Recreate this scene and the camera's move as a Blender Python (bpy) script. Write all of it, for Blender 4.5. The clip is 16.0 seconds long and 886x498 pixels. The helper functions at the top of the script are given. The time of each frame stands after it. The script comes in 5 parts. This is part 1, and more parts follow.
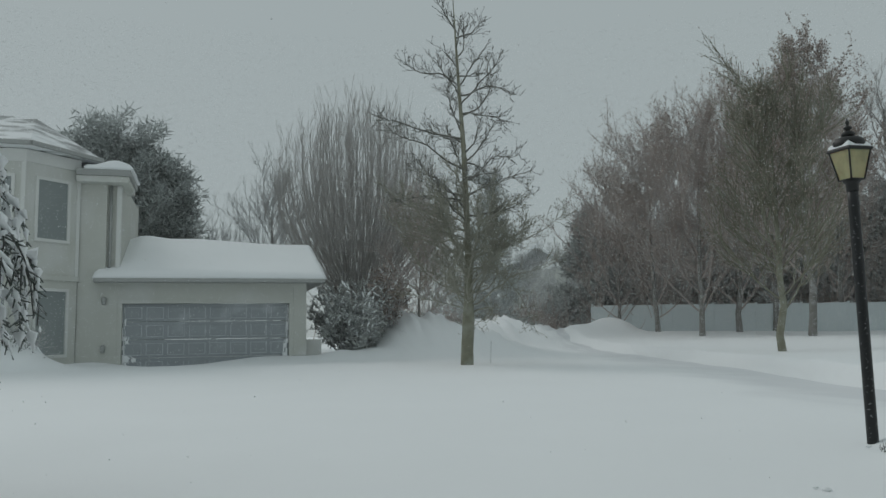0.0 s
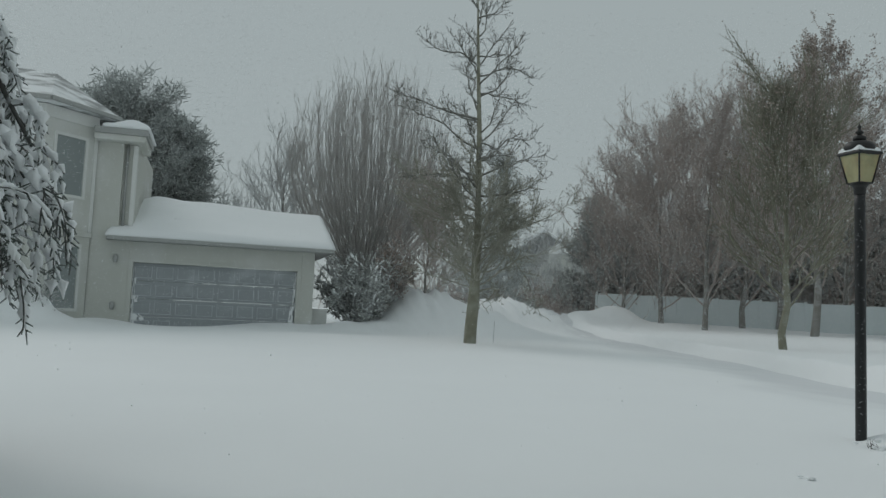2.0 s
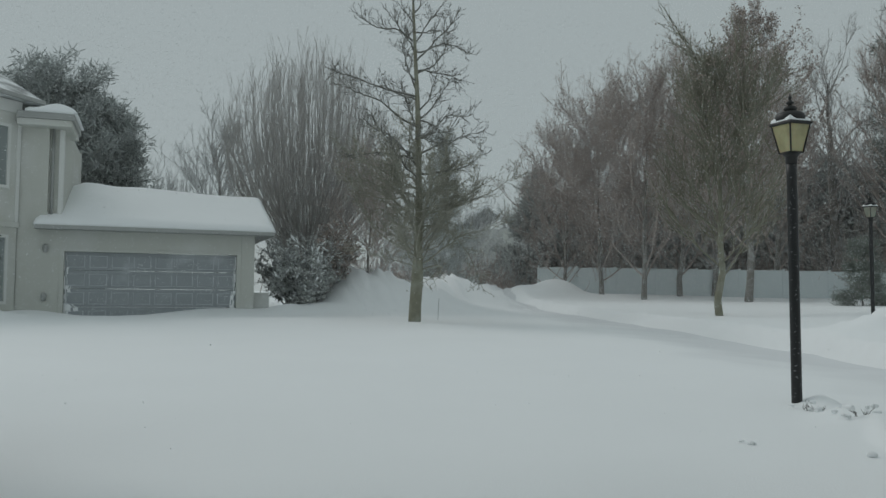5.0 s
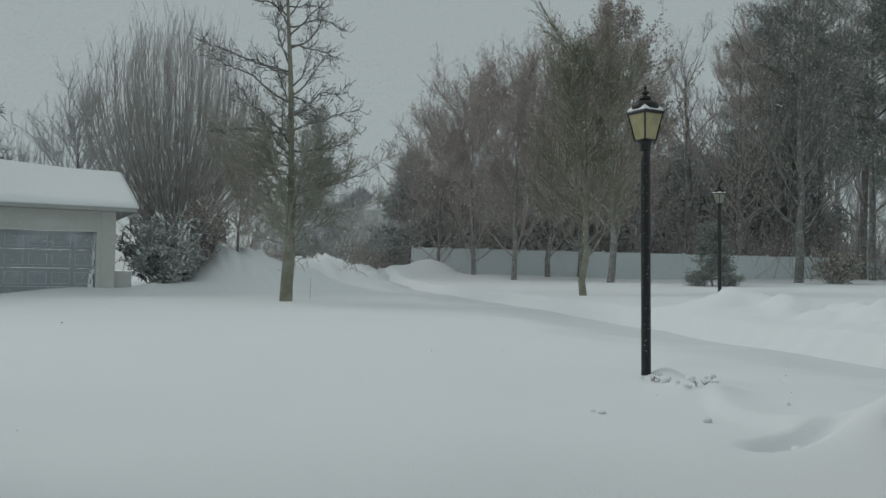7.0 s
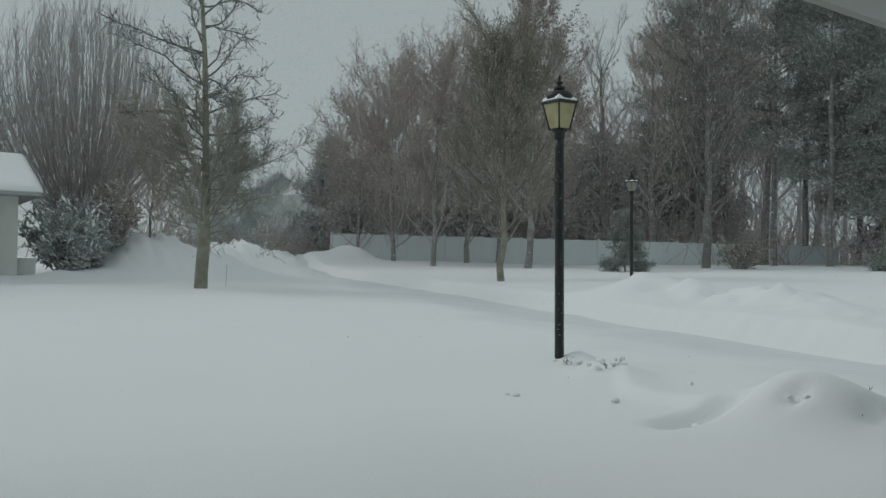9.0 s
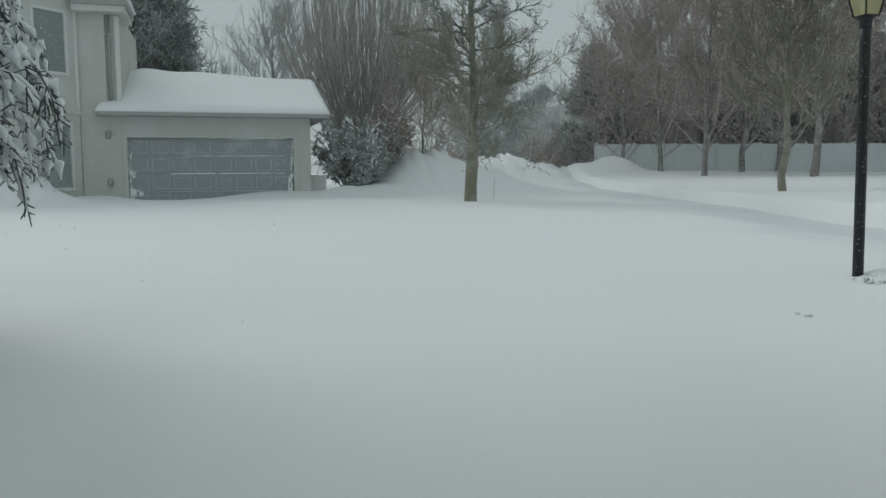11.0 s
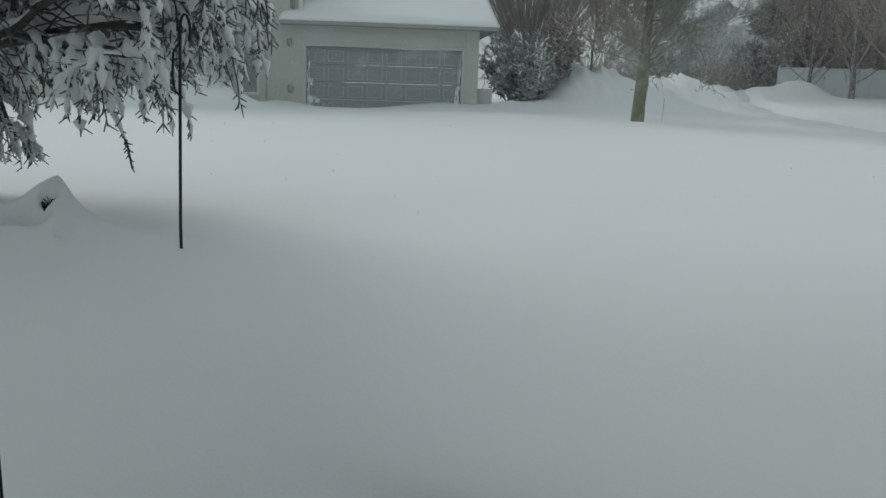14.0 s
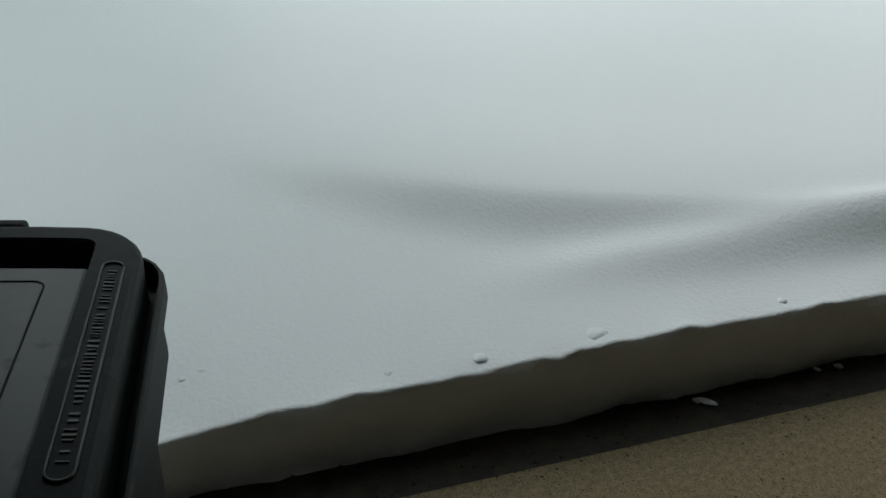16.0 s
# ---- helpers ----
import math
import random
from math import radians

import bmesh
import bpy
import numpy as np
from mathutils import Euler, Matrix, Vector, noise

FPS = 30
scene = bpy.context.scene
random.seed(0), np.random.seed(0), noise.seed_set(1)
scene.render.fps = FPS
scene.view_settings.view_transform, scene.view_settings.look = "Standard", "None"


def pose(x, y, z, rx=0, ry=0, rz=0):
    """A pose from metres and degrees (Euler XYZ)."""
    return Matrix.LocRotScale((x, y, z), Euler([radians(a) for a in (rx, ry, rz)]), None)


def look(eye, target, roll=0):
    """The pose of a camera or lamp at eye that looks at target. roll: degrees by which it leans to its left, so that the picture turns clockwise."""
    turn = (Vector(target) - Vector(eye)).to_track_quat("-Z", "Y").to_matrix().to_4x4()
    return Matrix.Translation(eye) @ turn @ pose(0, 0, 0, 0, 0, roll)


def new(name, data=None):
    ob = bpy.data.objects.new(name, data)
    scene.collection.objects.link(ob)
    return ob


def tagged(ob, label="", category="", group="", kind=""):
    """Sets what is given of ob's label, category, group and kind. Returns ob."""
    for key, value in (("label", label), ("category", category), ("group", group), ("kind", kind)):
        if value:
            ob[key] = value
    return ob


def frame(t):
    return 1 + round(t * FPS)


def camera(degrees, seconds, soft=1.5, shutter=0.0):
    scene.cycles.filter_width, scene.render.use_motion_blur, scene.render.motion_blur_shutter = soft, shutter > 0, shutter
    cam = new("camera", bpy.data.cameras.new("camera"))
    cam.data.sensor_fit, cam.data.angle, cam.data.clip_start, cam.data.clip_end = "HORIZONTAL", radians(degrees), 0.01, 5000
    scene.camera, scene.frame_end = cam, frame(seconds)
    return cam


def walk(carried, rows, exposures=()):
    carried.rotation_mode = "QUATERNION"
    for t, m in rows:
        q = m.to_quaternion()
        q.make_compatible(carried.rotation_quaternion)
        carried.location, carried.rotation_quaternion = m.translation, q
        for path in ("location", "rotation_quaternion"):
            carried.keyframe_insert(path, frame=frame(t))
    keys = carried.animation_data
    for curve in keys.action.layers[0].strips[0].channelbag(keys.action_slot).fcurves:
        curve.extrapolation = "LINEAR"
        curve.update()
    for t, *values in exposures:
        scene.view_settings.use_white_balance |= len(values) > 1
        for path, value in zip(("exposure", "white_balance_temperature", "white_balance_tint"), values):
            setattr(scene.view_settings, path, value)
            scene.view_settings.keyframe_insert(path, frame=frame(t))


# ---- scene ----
cam = camera(57.76, 16.0)
walk(cam, [
    (0.0, pose(0.053, 0.185, 1.466, 96.12, 0.90, -16.40)),
    (0.5, pose(0.020, 0.157, 1.455, 95.81, 0.61, -16.74)),
    (1.0, pose(-0.004, 0.068, 1.439, 95.40, -0.89, -16.91)),
    (1.5, pose(-0.031, -0.012, 1.422, 95.06, -2.50, -16.03)),
    (2.0, pose(-0.031, 0.029, 1.436, 94.59, -2.65, -16.18)),
    (2.5, pose(-0.035, 0.073, 1.438, 94.30, -0.85, -16.32)),
    (3.0, pose(-0.026, 0.090, 1.446, 94.09, -0.46, -18.24)),
    (3.5, pose(-0.012, 0.093, 1.465, 93.83, -0.37, -18.40)),
    (6.0, pose(-0.018, 0.073, 1.442, 92.56, -0.76, -21.15)),
    (6.5, pose(-0.018, 0.060, 1.438, 92.15, -0.90, -21.44)),
    (7.0, pose(0.006, 0.013, 1.436, 91.83, -0.83, -29.08)),
    (7.5, pose(0.014, -0.019, 1.434, 91.61, -0.82, -34.55)),
    (8.0, pose(0.012, -0.021, 1.431, 91.34, -0.88, -34.60)),
    (8.5, pose(0.009, -0.027, 1.432, 91.16, -0.76, -34.79)),
    (9.0, pose(0.002, -0.031, 1.437, 90.92, -0.73, -34.78)),
    (11.3, pose(-0.050, 0.071, 1.440, 84.13, -0.05, -9.28)),
    (11.5, pose(-0.076, 0.087, 1.423, 83.97, -0.55, -3.85)),
    (12.0, pose(-0.091, 0.021, 1.420, 81.21, -1.32, 6.21)),
    (12.5, pose(-0.082, 0.005, 1.414, 81.03, -0.53, 3.05)),
    (13.0, pose(-0.080, -0.026, 1.401, 80.72, -1.50, -0.42)),
    (13.5, pose(-0.069, -0.169, 1.408, 80.35, -2.16, -1.78)),
    (14.0, pose(-0.133, -0.262, 1.389, 78.65, -1.72, -4.68)),
    (14.5, pose(-0.238, -0.263, 1.347, 73.16, 0.81, -14.34)),
    (14.8, pose(-0.251, -0.304, 1.309, 67.33, 1.27, -15.22)),
    (15.0, pose(-0.239, -0.376, 1.279, 64.03, 1.68, -15.32)),
    (15.2, pose(-0.260, -0.364, 1.279, 60.49, 0.42, -15.57)),
    (15.5, pose(-0.262, -0.388, 1.232, 60.42, 0.30, -15.27)),
    (16.0, pose(-0.242, -0.383, 1.241, 60.87, 0.42, -16.23)),
], exposures=[(0, 0.0), (9.2, 0.0), (11.3, 0.14), (13.2, 0.14), (14.2, 0.03), (14.7, 0.0), (15.0, 0.06), (15.5, 0.62), (16.0, 0.82)])

# ---- world and sun: a closed, snowing sky ----
world = bpy.data.worlds.new("overcast")
scene.world = world
world.use_nodes = True
wn, wl = world.node_tree.nodes, world.node_tree.links
wn.clear()
sky = wn.new("ShaderNodeTexSky")
sky.sky_type, sky.sun_disc = "NISHITA", False
sky.sun_elevation, sky.sun_rotation = radians(38), radians(-32)
# the cloud: even round the horizon, brighter overhead
tc = wn.new("ShaderNodeTexCoord")
sep = wn.new("ShaderNodeSeparateXYZ")
ramp = wn.new("ShaderNodeValToRGB")
ramp.color_ramp.interpolation = "EASE"
ramp.color_ramp.elements[0].position, ramp.color_ramp.elements[0].color = 0.36, (0.418, 0.480, 0.487, 1)
ramp.color_ramp.elements[1].position, ramp.color_ramp.elements[1].color = 0.95, (0.50, 0.575, 0.585, 1)
gain = wn.new("ShaderNodeMixRGB")
gain.blend_type = "MULTIPLY"
gain.inputs[0].default_value = 1
gain.inputs[2].default_value = (9, 9, 9, 1)
grey = wn.new("ShaderNodeMixRGB")
grey.inputs[0].default_value = 0.97
wl.new(tc.outputs["Generated"], sep.inputs[0])
wl.new(sep.outputs[2], ramp.inputs[0])
wl.new(ramp.outputs[0], gain.inputs[1])
wl.new(gain.outputs[0], grey.inputs[2])
bg = wn.new("ShaderNodeBackground")
bg.inputs[1].default_value = 0.09
wout = wn.new("ShaderNodeOutputWorld")
wl.new(sky.outputs[0], grey.inputs[1])
wl.new(grey.outputs[0], bg.inputs[0])
wl.new(bg.outputs[0], wout.inputs[0])
sun = new("sun", bpy.data.lights.new("sun", "SUN"))
sun.data.energy, sun.data.angle, sun.data.color = 0.62, radians(30), (1.0, 0.98, 0.95)
sun.matrix_world = look((-14, 22, 20), (0, 0, 0))


# ---- materials ----
def material(name, base, rough=0.8, metal=0.0, vary=0.15, scale=3.0, bump=0.2, bump_scale=40.0, second=None, second_scale=1.0,
             second_amount=0.5, coords="Object", bump_distance=0.01, island=0.0):
    m = bpy.data.materials.new(name)
    m.use_nodes = True
    n, l = m.node_tree.nodes, m.node_tree.links
    b = n["Principled BSDF"]
    b.inputs["Roughness"].default_value = rough
    b.inputs["Metallic"].default_value = metal
    tc = n.new("ShaderNodeTexCoord")
    a = n.new("ShaderNodeTexNoise")
    a.inputs["Scale"].default_value, a.inputs["Detail"].default_value = scale, 6
    l.new(tc.outputs[coords], a.inputs["Vector"])
    mix = n.new("ShaderNodeMixRGB")
    l.new(a.outputs["Fac"], mix.inputs[0])
    mix.inputs[1].default_value = (*[c * (1 - vary) for c in base], 1)
    mix.inputs[2].default_value = (*[min(1, c * (1 + vary)) for c in base], 1)
    out = mix.outputs[0]
    if second:
        s = n.new("ShaderNodeTexNoise")
        s.inputs["Scale"].default_value, s.inputs["Detail"].default_value = second_scale, 5
        l.new(tc.outputs[coords], s.inputs["Vector"])
        r = n.new("ShaderNodeValToRGB")
        r.color_ramp.elements[0].position = 0.62 - 0.3 * second_amount
        r.color_ramp.elements[1].position = 0.78 - 0.3 * second_amount
        l.new(s.outputs["Fac"], r.inputs[0])
        mx = n.new("ShaderNodeMixRGB")
        l.new(r.outputs[0], mx.inputs[0])
        l.new(out, mx.inputs[1])
        mx.inputs[2].default_value = (*second, 1)
        out = mx.outputs[0]
    if island:
        g = n.new("ShaderNodeNewGeometry")
        mp = n.new("ShaderNodeMapRange")
        mp.inputs[3].default_value, mp.inputs[4].default_value = 1 - island, 1 + island
        l.new(g.outputs["Random Per Island"], mp.inputs[0])
        hs = n.new("ShaderNodeHueSaturation")
        l.new(mp.outputs[0], hs.inputs["Value"])
        l.new(out, hs.inputs["Color"])
        out = hs.outputs[0]
    l.new(out, b.inputs["Base Color"])
    if bump:
        f = n.new("ShaderNodeTexNoise")
        f.inputs["Scale"].default_value, f.inputs["Detail"].default_value = bump_scale, 4
        l.new(tc.outputs[coords], f.inputs["Vector"])
        bp = n.new("ShaderNodeBump")
        bp.inputs["Strength"].default_value, bp.inputs["Distance"].default_value = bump, bump_distance
        l.new(f.outputs["Fac"], bp.inputs["Height"])
        l.new(bp.outputs[0], b.inputs["Normal"])
    return m


SNOW = material("snow", (0.86, 0.88, 0.89), 0.85, vary=0.02, scale=0.7, bump=0.5, bump_scale=85, bump_distance=0.006)
SNOW_LUMP = material("snow_lump", (0.86, 0.88, 0.89), 0.85, vary=0.03, scale=9, bump=0.5, bump_scale=60, bump_distance=0.008)
STUCCO = material("stucco", (0.56, 0.57, 0.53), 0.9, vary=0.05, scale=0.8, bump=0.4, bump_scale=90, second=(0.64, 0.65, 0.63), second_scale=0.5, second_amount=0.4)
TRIM = material("white_trim", (0.68, 0.69, 0.67), 0.6, vary=0.04, scale=2, bump=0.05)
GUTTER = material("gutter", (0.36, 0.37, 0.36), 0.6, vary=0.08, scale=4, bump=0.05)
DOORPAINT = material("door_paint", (0.32, 0.345, 0.36), 0.55, vary=0.08, scale=2, bump=0.1, second=(0.46, 0.49, 0.51), second_scale=1.1, second_amount=0.25)
DOOREDGE = material("door_frosted_bevel", (0.50, 0.53, 0.55), 0.8, vary=0.3, scale=3, bump=0.1)
SHINGLE = material("shingle", (0.30, 0.31, 0.31), 0.9, vary=0.3, scale=12, bump=0.4, second=(0.8, 0.82, 0.83), second_scale=1.1, second_amount=0.75)
BLACK = material("black_paint", (0.012, 0.013, 0.014), 0.45, vary=0.3, scale=30, bump=0.15, second=(0.45, 0.46, 0.47), second_scale=45, second_amount=-0.05)
IRON = material("black_iron", (0.012, 0.012, 0.012), 0.5, vary=0.2, scale=30, bump=0.15)
VINYL = material("white_vinyl", (0.70, 0.76, 0.77), 0.5, vary=0.05, scale=0.6, bump=0.03)
CONCRETE = material("concrete", (0.25, 0.195, 0.11), 0.9, vary=0.6, scale=70, bump=1.0, bump_scale=190, second=(0.05, 0.04, 0.028), second_scale=210, second_amount=0.30, bump_distance=0.004)
WETCONCRETE = material("wet_concrete", (0.034, 0.027, 0.017), 0.6, vary=0.35, scale=16, bump=0.8, bump_scale=120, second=(0.02, 0.016, 0.012), second_scale=22, second_amount=0.7, bump_distance=0.006)
DRYWALL = material("drywall", (0.30, 0.29, 0.26), 0.9, vary=0.05, scale=2, bump=0.1)
PLASTIC = material("dark_plastic", (0.018, 0.025, 0.025), 0.55, vary=0.25, scale=8, bump=0.15, bump_scale=260, second=(0.05, 0.055, 0.055), second_scale=30, second_amount=0.1, bump_distance=0.002)
# Colours the black edge strip, and paints shade into the lid's recesses.
PLASTIC_DARK = material("black_and_shaded_plastic", (0.012, 0.014, 0.014), 0.5, vary=0.2, scale=9, bump=0.1, bump_scale=240, bump_distance=0.002)
LIDPANEL = material("worn_panel_and_lit_marks", (0.105, 0.120, 0.120), 0.32, vary=0.35, scale=6, bump=0.12, bump_scale=70, second=(0.02, 0.022, 0.023), second_scale=38, second_amount=0.05, bump_distance=0.003)
BARK = material("bark", (0.105, 0.098, 0.082), 0.95, vary=0.4, scale=9, bump=0.7, bump_scale=30, second=(0.155, 0.155, 0.125), second_scale=2.5, second_amount=0.5)


for _m in (PLASTIC, PLASTIC_DARK):
    _m.node_tree.nodes["Principled BSDF"].inputs["Specular IOR Level"].default_value = 0.22


def glass(name, tint, rough=0.08):
    m = bpy.data.materials.new(name)
    m.use_nodes = True
    b = m.node_tree.nodes["Principled BSDF"]
    b.inputs["Base Color"].default_value = (*tint, 1)
    b.inputs["Roughness"].default_value = rough
    b.inputs["Specular IOR Level"].default_value = 0.8
    return m


PANE = glass("window_pane", (0.28, 0.31, 0.31))


# ---- mesh helpers ----
def mesh_object(name, verts, faces, mat, parent=None, smooth=False, label=""):
    me = bpy.data.meshes.new(name)
    me.from_pydata([tuple(v) for v in verts], [], [tuple(f) for f in faces])
    me.validate()
    if smooth:
        me.polygons.foreach_set("use_smooth", [True] * len(me.polygons))
    me.materials.append(mat)
    me.update()
    ob = new(name, me)
    if parent:
        ob.parent = parent
    if label:
        tagged(ob, label)
    return ob


def part(name, bm, mat, parent=None, label="", smooth=False):
    me = bpy.data.meshes.new(name)
    bmesh.ops.recalc_face_normals(bm, faces=bm.faces)
    bm.to_mesh(me)
    bm.free()
    if smooth:
        me.polygons.foreach_set("use_smooth", [True] * len(me.polygons))
    me.materials.append(mat)
    ob = new(name, me)
    if parent:
        ob.parent = parent
    if label:
        tagged(ob, label)
    return ob


def add_box(bm, x0, x1, y0, y1, z0, z1, bevel=0.0, m=None):
    made = bmesh.ops.create_cube(bm, size=1)["verts"]
    bmesh.ops.scale(bm, vec=(x1 - x0, y1 - y0, z1 - z0), verts=made)
    bmesh.ops.translate(bm, vec=((x0 + x1) / 2, (y0 + y1) / 2, (z0 + z1) / 2), verts=made)
    if bevel:
        edges = list({e for v in made for e in v.link_edges})
        r = bmesh.ops.bevel(bm, geom=edges, offset=bevel, segments=2, affect="EDGES", profile=0.5)
        made = list(set(r["verts"]) | {v for v in made if v.is_valid})
    if m is not None:
        bmesh.ops.transform(bm, matrix=m, verts=made)
    return made


def box(name, x0, x1, y0, y1, z0, z1, mat, parent=None, bevel=0.004, label="", m=None):
    bm = bmesh.new()
    add_box(bm, x0, x1, y0, y1, z0, z1, bevel, m)
    return part(name, bm, mat, parent, label)


def lathe(name, profile, mat, parent=None, sides=16, label="", m=None, turn=0.0, smooth=True):
    verts, faces = [], []
    for r, z in profile:
        for k in range(sides):
            a = turn + 2 * math.pi * k / sides
            v = Vector((r * math.cos(a), r * math.sin(a), z))
            verts.append(m @ v if m is not None else v)
    for i in range(len(profile) - 1):
        for k in range(sides):
            j = (k + 1) % sides
            faces.append((i * sides + k, i * sides + j, (i + 1) * sides + j, (i + 1) * sides + k))
    faces.append(tuple(range(sides - 1, -1, -1)))
    faces.append(tuple((len(profile) - 1) * sides + k for k in range(sides)))
    return mesh_object(name, verts, faces, mat, parent, smooth, label)


def _placed(name, place, label, category, group, kind):
    ob = tagged(new(name), label, category, group, kind)
    ob.location = place
    return ob


# ---- the lie of the snow ----
def smooth(a, b, x):
    t = np.clip((x - a) / (b - a), 0, 1)
    return t * t * (3 - 2 * t)


def hump(x, y, cx, cy, rx, ry, h, turn=0.0):
    c, s = math.cos(turn), math.sin(turn)
    u, v = ((x - cx) * c + (y - cy) * s) / rx, (-(x - cx) * s + (y - cy) * c) / ry
    return h * np.exp(-(u * u + v * v))


def pit(x, y, cx, cy, rx, ry, h):
    """A hole with steep walls."""
    return -h * np.exp(-(((x - cx) / rx) ** 2 + ((y - cy) / ry) ** 2) ** 2)


def waves(x, y, wave, seed):
    """A smooth, uneven field between about -1 and 1 with bumps of the given size."""
    total = 0
    for k in range(5):
        a = seed * 1.7 + k * 2.39996
        w = wave * (0.6 + 0.28 * k)
        total = total + np.sin((x * math.cos(a) + y * math.sin(a)) * 6.283 / w + seed * 3.1 + k * 1.3)
    return total / 2.6


ROAD_Y = [-40, 0, 3.8, 10.5, 16.7, 30, 46, 70, 120]
ROAD_X = [7.2, 7.4, 7.76, 9.75, 12.0, 15.8, 20.2, 27, 42]
GARAGE_Y = 0.90


def snow_height(x, y):
    x, y = np.asarray(x, float), np.asarray(y, float)
    z = 0.60 + 0.0075 * np.clip(y - 4, 0, 25) + 0.012 * waves(x, y, 5.0, 1) + 0.005 * waves(x, y, 1.7, 2)
    # scoured hollow in front of the open door, with two crests across it
    d = y - GARAGE_Y
    z = z - 0.41 * (1 - smooth(0.0, 3.0, d)) * (1 - smooth(2.0, 3.4, x)) - 0.005 * np.exp(-(d / 0.2) ** 2) - 0.05 * np.exp(-((x + 0.55) / 0.16) ** 2) * np.exp(-(d / 0.25) ** 2)
    crest = np.interp(x, [-0.42, -0.12, 0.23, 0.47, 0.79, 1.15, 1.4, 3.0], [2.10, 1.86, 1.62, 1.50, 1.39, 1.285, 1.22, 1.18])
    g = y - crest
    lee = np.where(g > 0, np.exp(-(g / 0.55) ** 2), np.exp(-(g / 0.11) ** 2))
    z = z + 0.070 * lee * smooth(-0.5, 0.35, x)
    crest = np.interp(x, [0.3, 0.5, 0.65, 0.86, 1.1, 1.4, 3.0], [1.205, 1.20, 1.20, 1.18, 1.165, 1.15, 1.12])
    g = y - crest
    lee = np.where(g > 0, np.exp(-(g / 0.08) ** 2), np.exp(-(g / 0.085) ** 2))
    z = z + 0.042 * lee * smooth(0.2, 1.0, x)
    # the street: a shallow ploughed trough, then the lip and the lawn behind it
    far = x - np.interp(y, ROAD_Y, ROAD_X)
    edge = far + 0.08 * waves(x, y, 6, 4)
    z = z - 0.085 * smooth(-3.0, -0.6, far) * (1 - smooth(-0.12, 0.02, edge))
    z = z + smooth(-0.06, 0.06, edge) * (0.20 + 0.020 * np.clip(far, 0, 30))
    # the lawn swells towards the fence's near end and dips round the slim tree
    z = z + smooth(-0.5, 1.5, far) * (hump(x, y, 25.0, 42.5, 8.0, 7.0, 0.42) - hump(x, y, 15.8, 19.5, 3.0, 4.0, 0.12))
    z = z + 0.035 * smooth(-0.1, 0.2, edge) * np.exp(-(edge / 0.9) ** 2) * (1 + 0.7 * waves(x, y, 1.9, 5) + 0.4 * np.tanh(3 * waves(x, y, 0.8, 45)))
    # ploughed ridges beyond the street
    ridge = smooth(0, 1.8, 11.4 - y) * smooth(3.6, 6.6, y) * (0.17 + 0.07 * np.tanh(2 * waves(x, y, 2.3, 6)) + 0.035 * waves(x, y, 1.1, 7) - 0.06 * np.abs(waves(x, y, 0.75, 17)) + 0.04 * np.tanh(3 * waves(x, y, 0.6, 27)) + 0.02 * np.tanh(3 * waves(x, y, 0.36, 37)))
    z = z + ridge * np.exp(-((far - 1.5) / 0.8) ** 2)
    z = z + (hump(x, y, 10.6, 9.3, 0.85, 0.62, 0.25) + hump(x, y, 10.7, 7.9, 0.55, 0.45, 0.12) + hump(x, y, 10.55, 6.25, 0.65, 0.45, 0.17)) * (1 + 0.14 * np.tanh(4 * waves(x, y, 0.6, 57)) - 0.10 * np.abs(waves(x, y, 0.4, 58)))
    # piles beside the far drive and along the bend
    lump = 1 + 0.10 * waves(x, y, 2.6, 8) + 0.07 * np.tanh(2.5 * waves(x, y, 1.3, 18)) + 0.05 * np.tanh(3 * waves(x, y, 0.8, 28)) - 0.10 * np.abs(waves(x, y, 0.9, 19))
    z = z + lump * (hump(x, y, 6.9, 27.2, 1.9, 1.7, 1.62) + hump(x, y, 9.2, 25.6, 1.8, 1.4, 0.62) + hump(x, y, 5.2, 24.6, 1.3, 0.9, 0.25))
    z = z + lump * (hump(x, y, 12.4, 34.0, 2.9, 2.2, 1.55) + hump(x, y, 16.4, 39.0, 3.2, 2.4, 1.15) + hump(x, y, 20.9, 39.5, 1.5, 1.4, 1.0))
    # drifts along the far house
    z = z + hump(x, y, -3.0, 24.6, 0.9, 0.6, 0.16) + hump(x, y, 2.0, 24.8, 2.0, 0.8, 0.20) + hump(x, y, 3.9, 24.6, 0.5, 0.5, 0.22) - hump(x, y, -0.8, 25.0, 1.8, 0.8, 0.10)
    z = z + (hump(x, y, -4.6, 22.6, 1.0, 0.7, 0.80) + hump(x, y, -6.3, 22.6, 0.9, 0.7, 0.45)) * (1 + 0.15 * np.tanh(3 * waves(x, y, 0.8, 61)))
    # the bed under the near tree, with humps and holes
    z = z + 0.05 * smooth(-0.6, -1.9, x) * smooth(5.8, 4.3, y) + hump(x, y, -2.60, 3.86, 0.62, 0.36, 0.255) + hump(x, y, -2.10, 3.56, 0.30, 0.24, 0.10) + hump(x, y, -1.66, 3.62, 0.34, 0.20, 0.12)
    z = z + hump(x, y, -1.69, 3.70, 0.14, 0.10, 0.13) + hump(x, y, -1.635, 3.70, 0.045, 0.035, 0.05) + hump(x, y, -2.2, 3.28, 0.5, 0.3, 0.09) + hump(x, y, -1.40, 3.52, 0.26, 0.16, 0.06)
    z = z - hump(x, y, -2.28, 3.48, 0.14, 0.12, 0.10) - hump(x, y, -1.84, 3.58, 0.13, 0.10, 0.10) - hump(x, y, -2.06, 3.43, 0.08, 0.07, 0.04) - hump(x, y, -1.92, 3.39, 0.08, 0.07, 0.04)
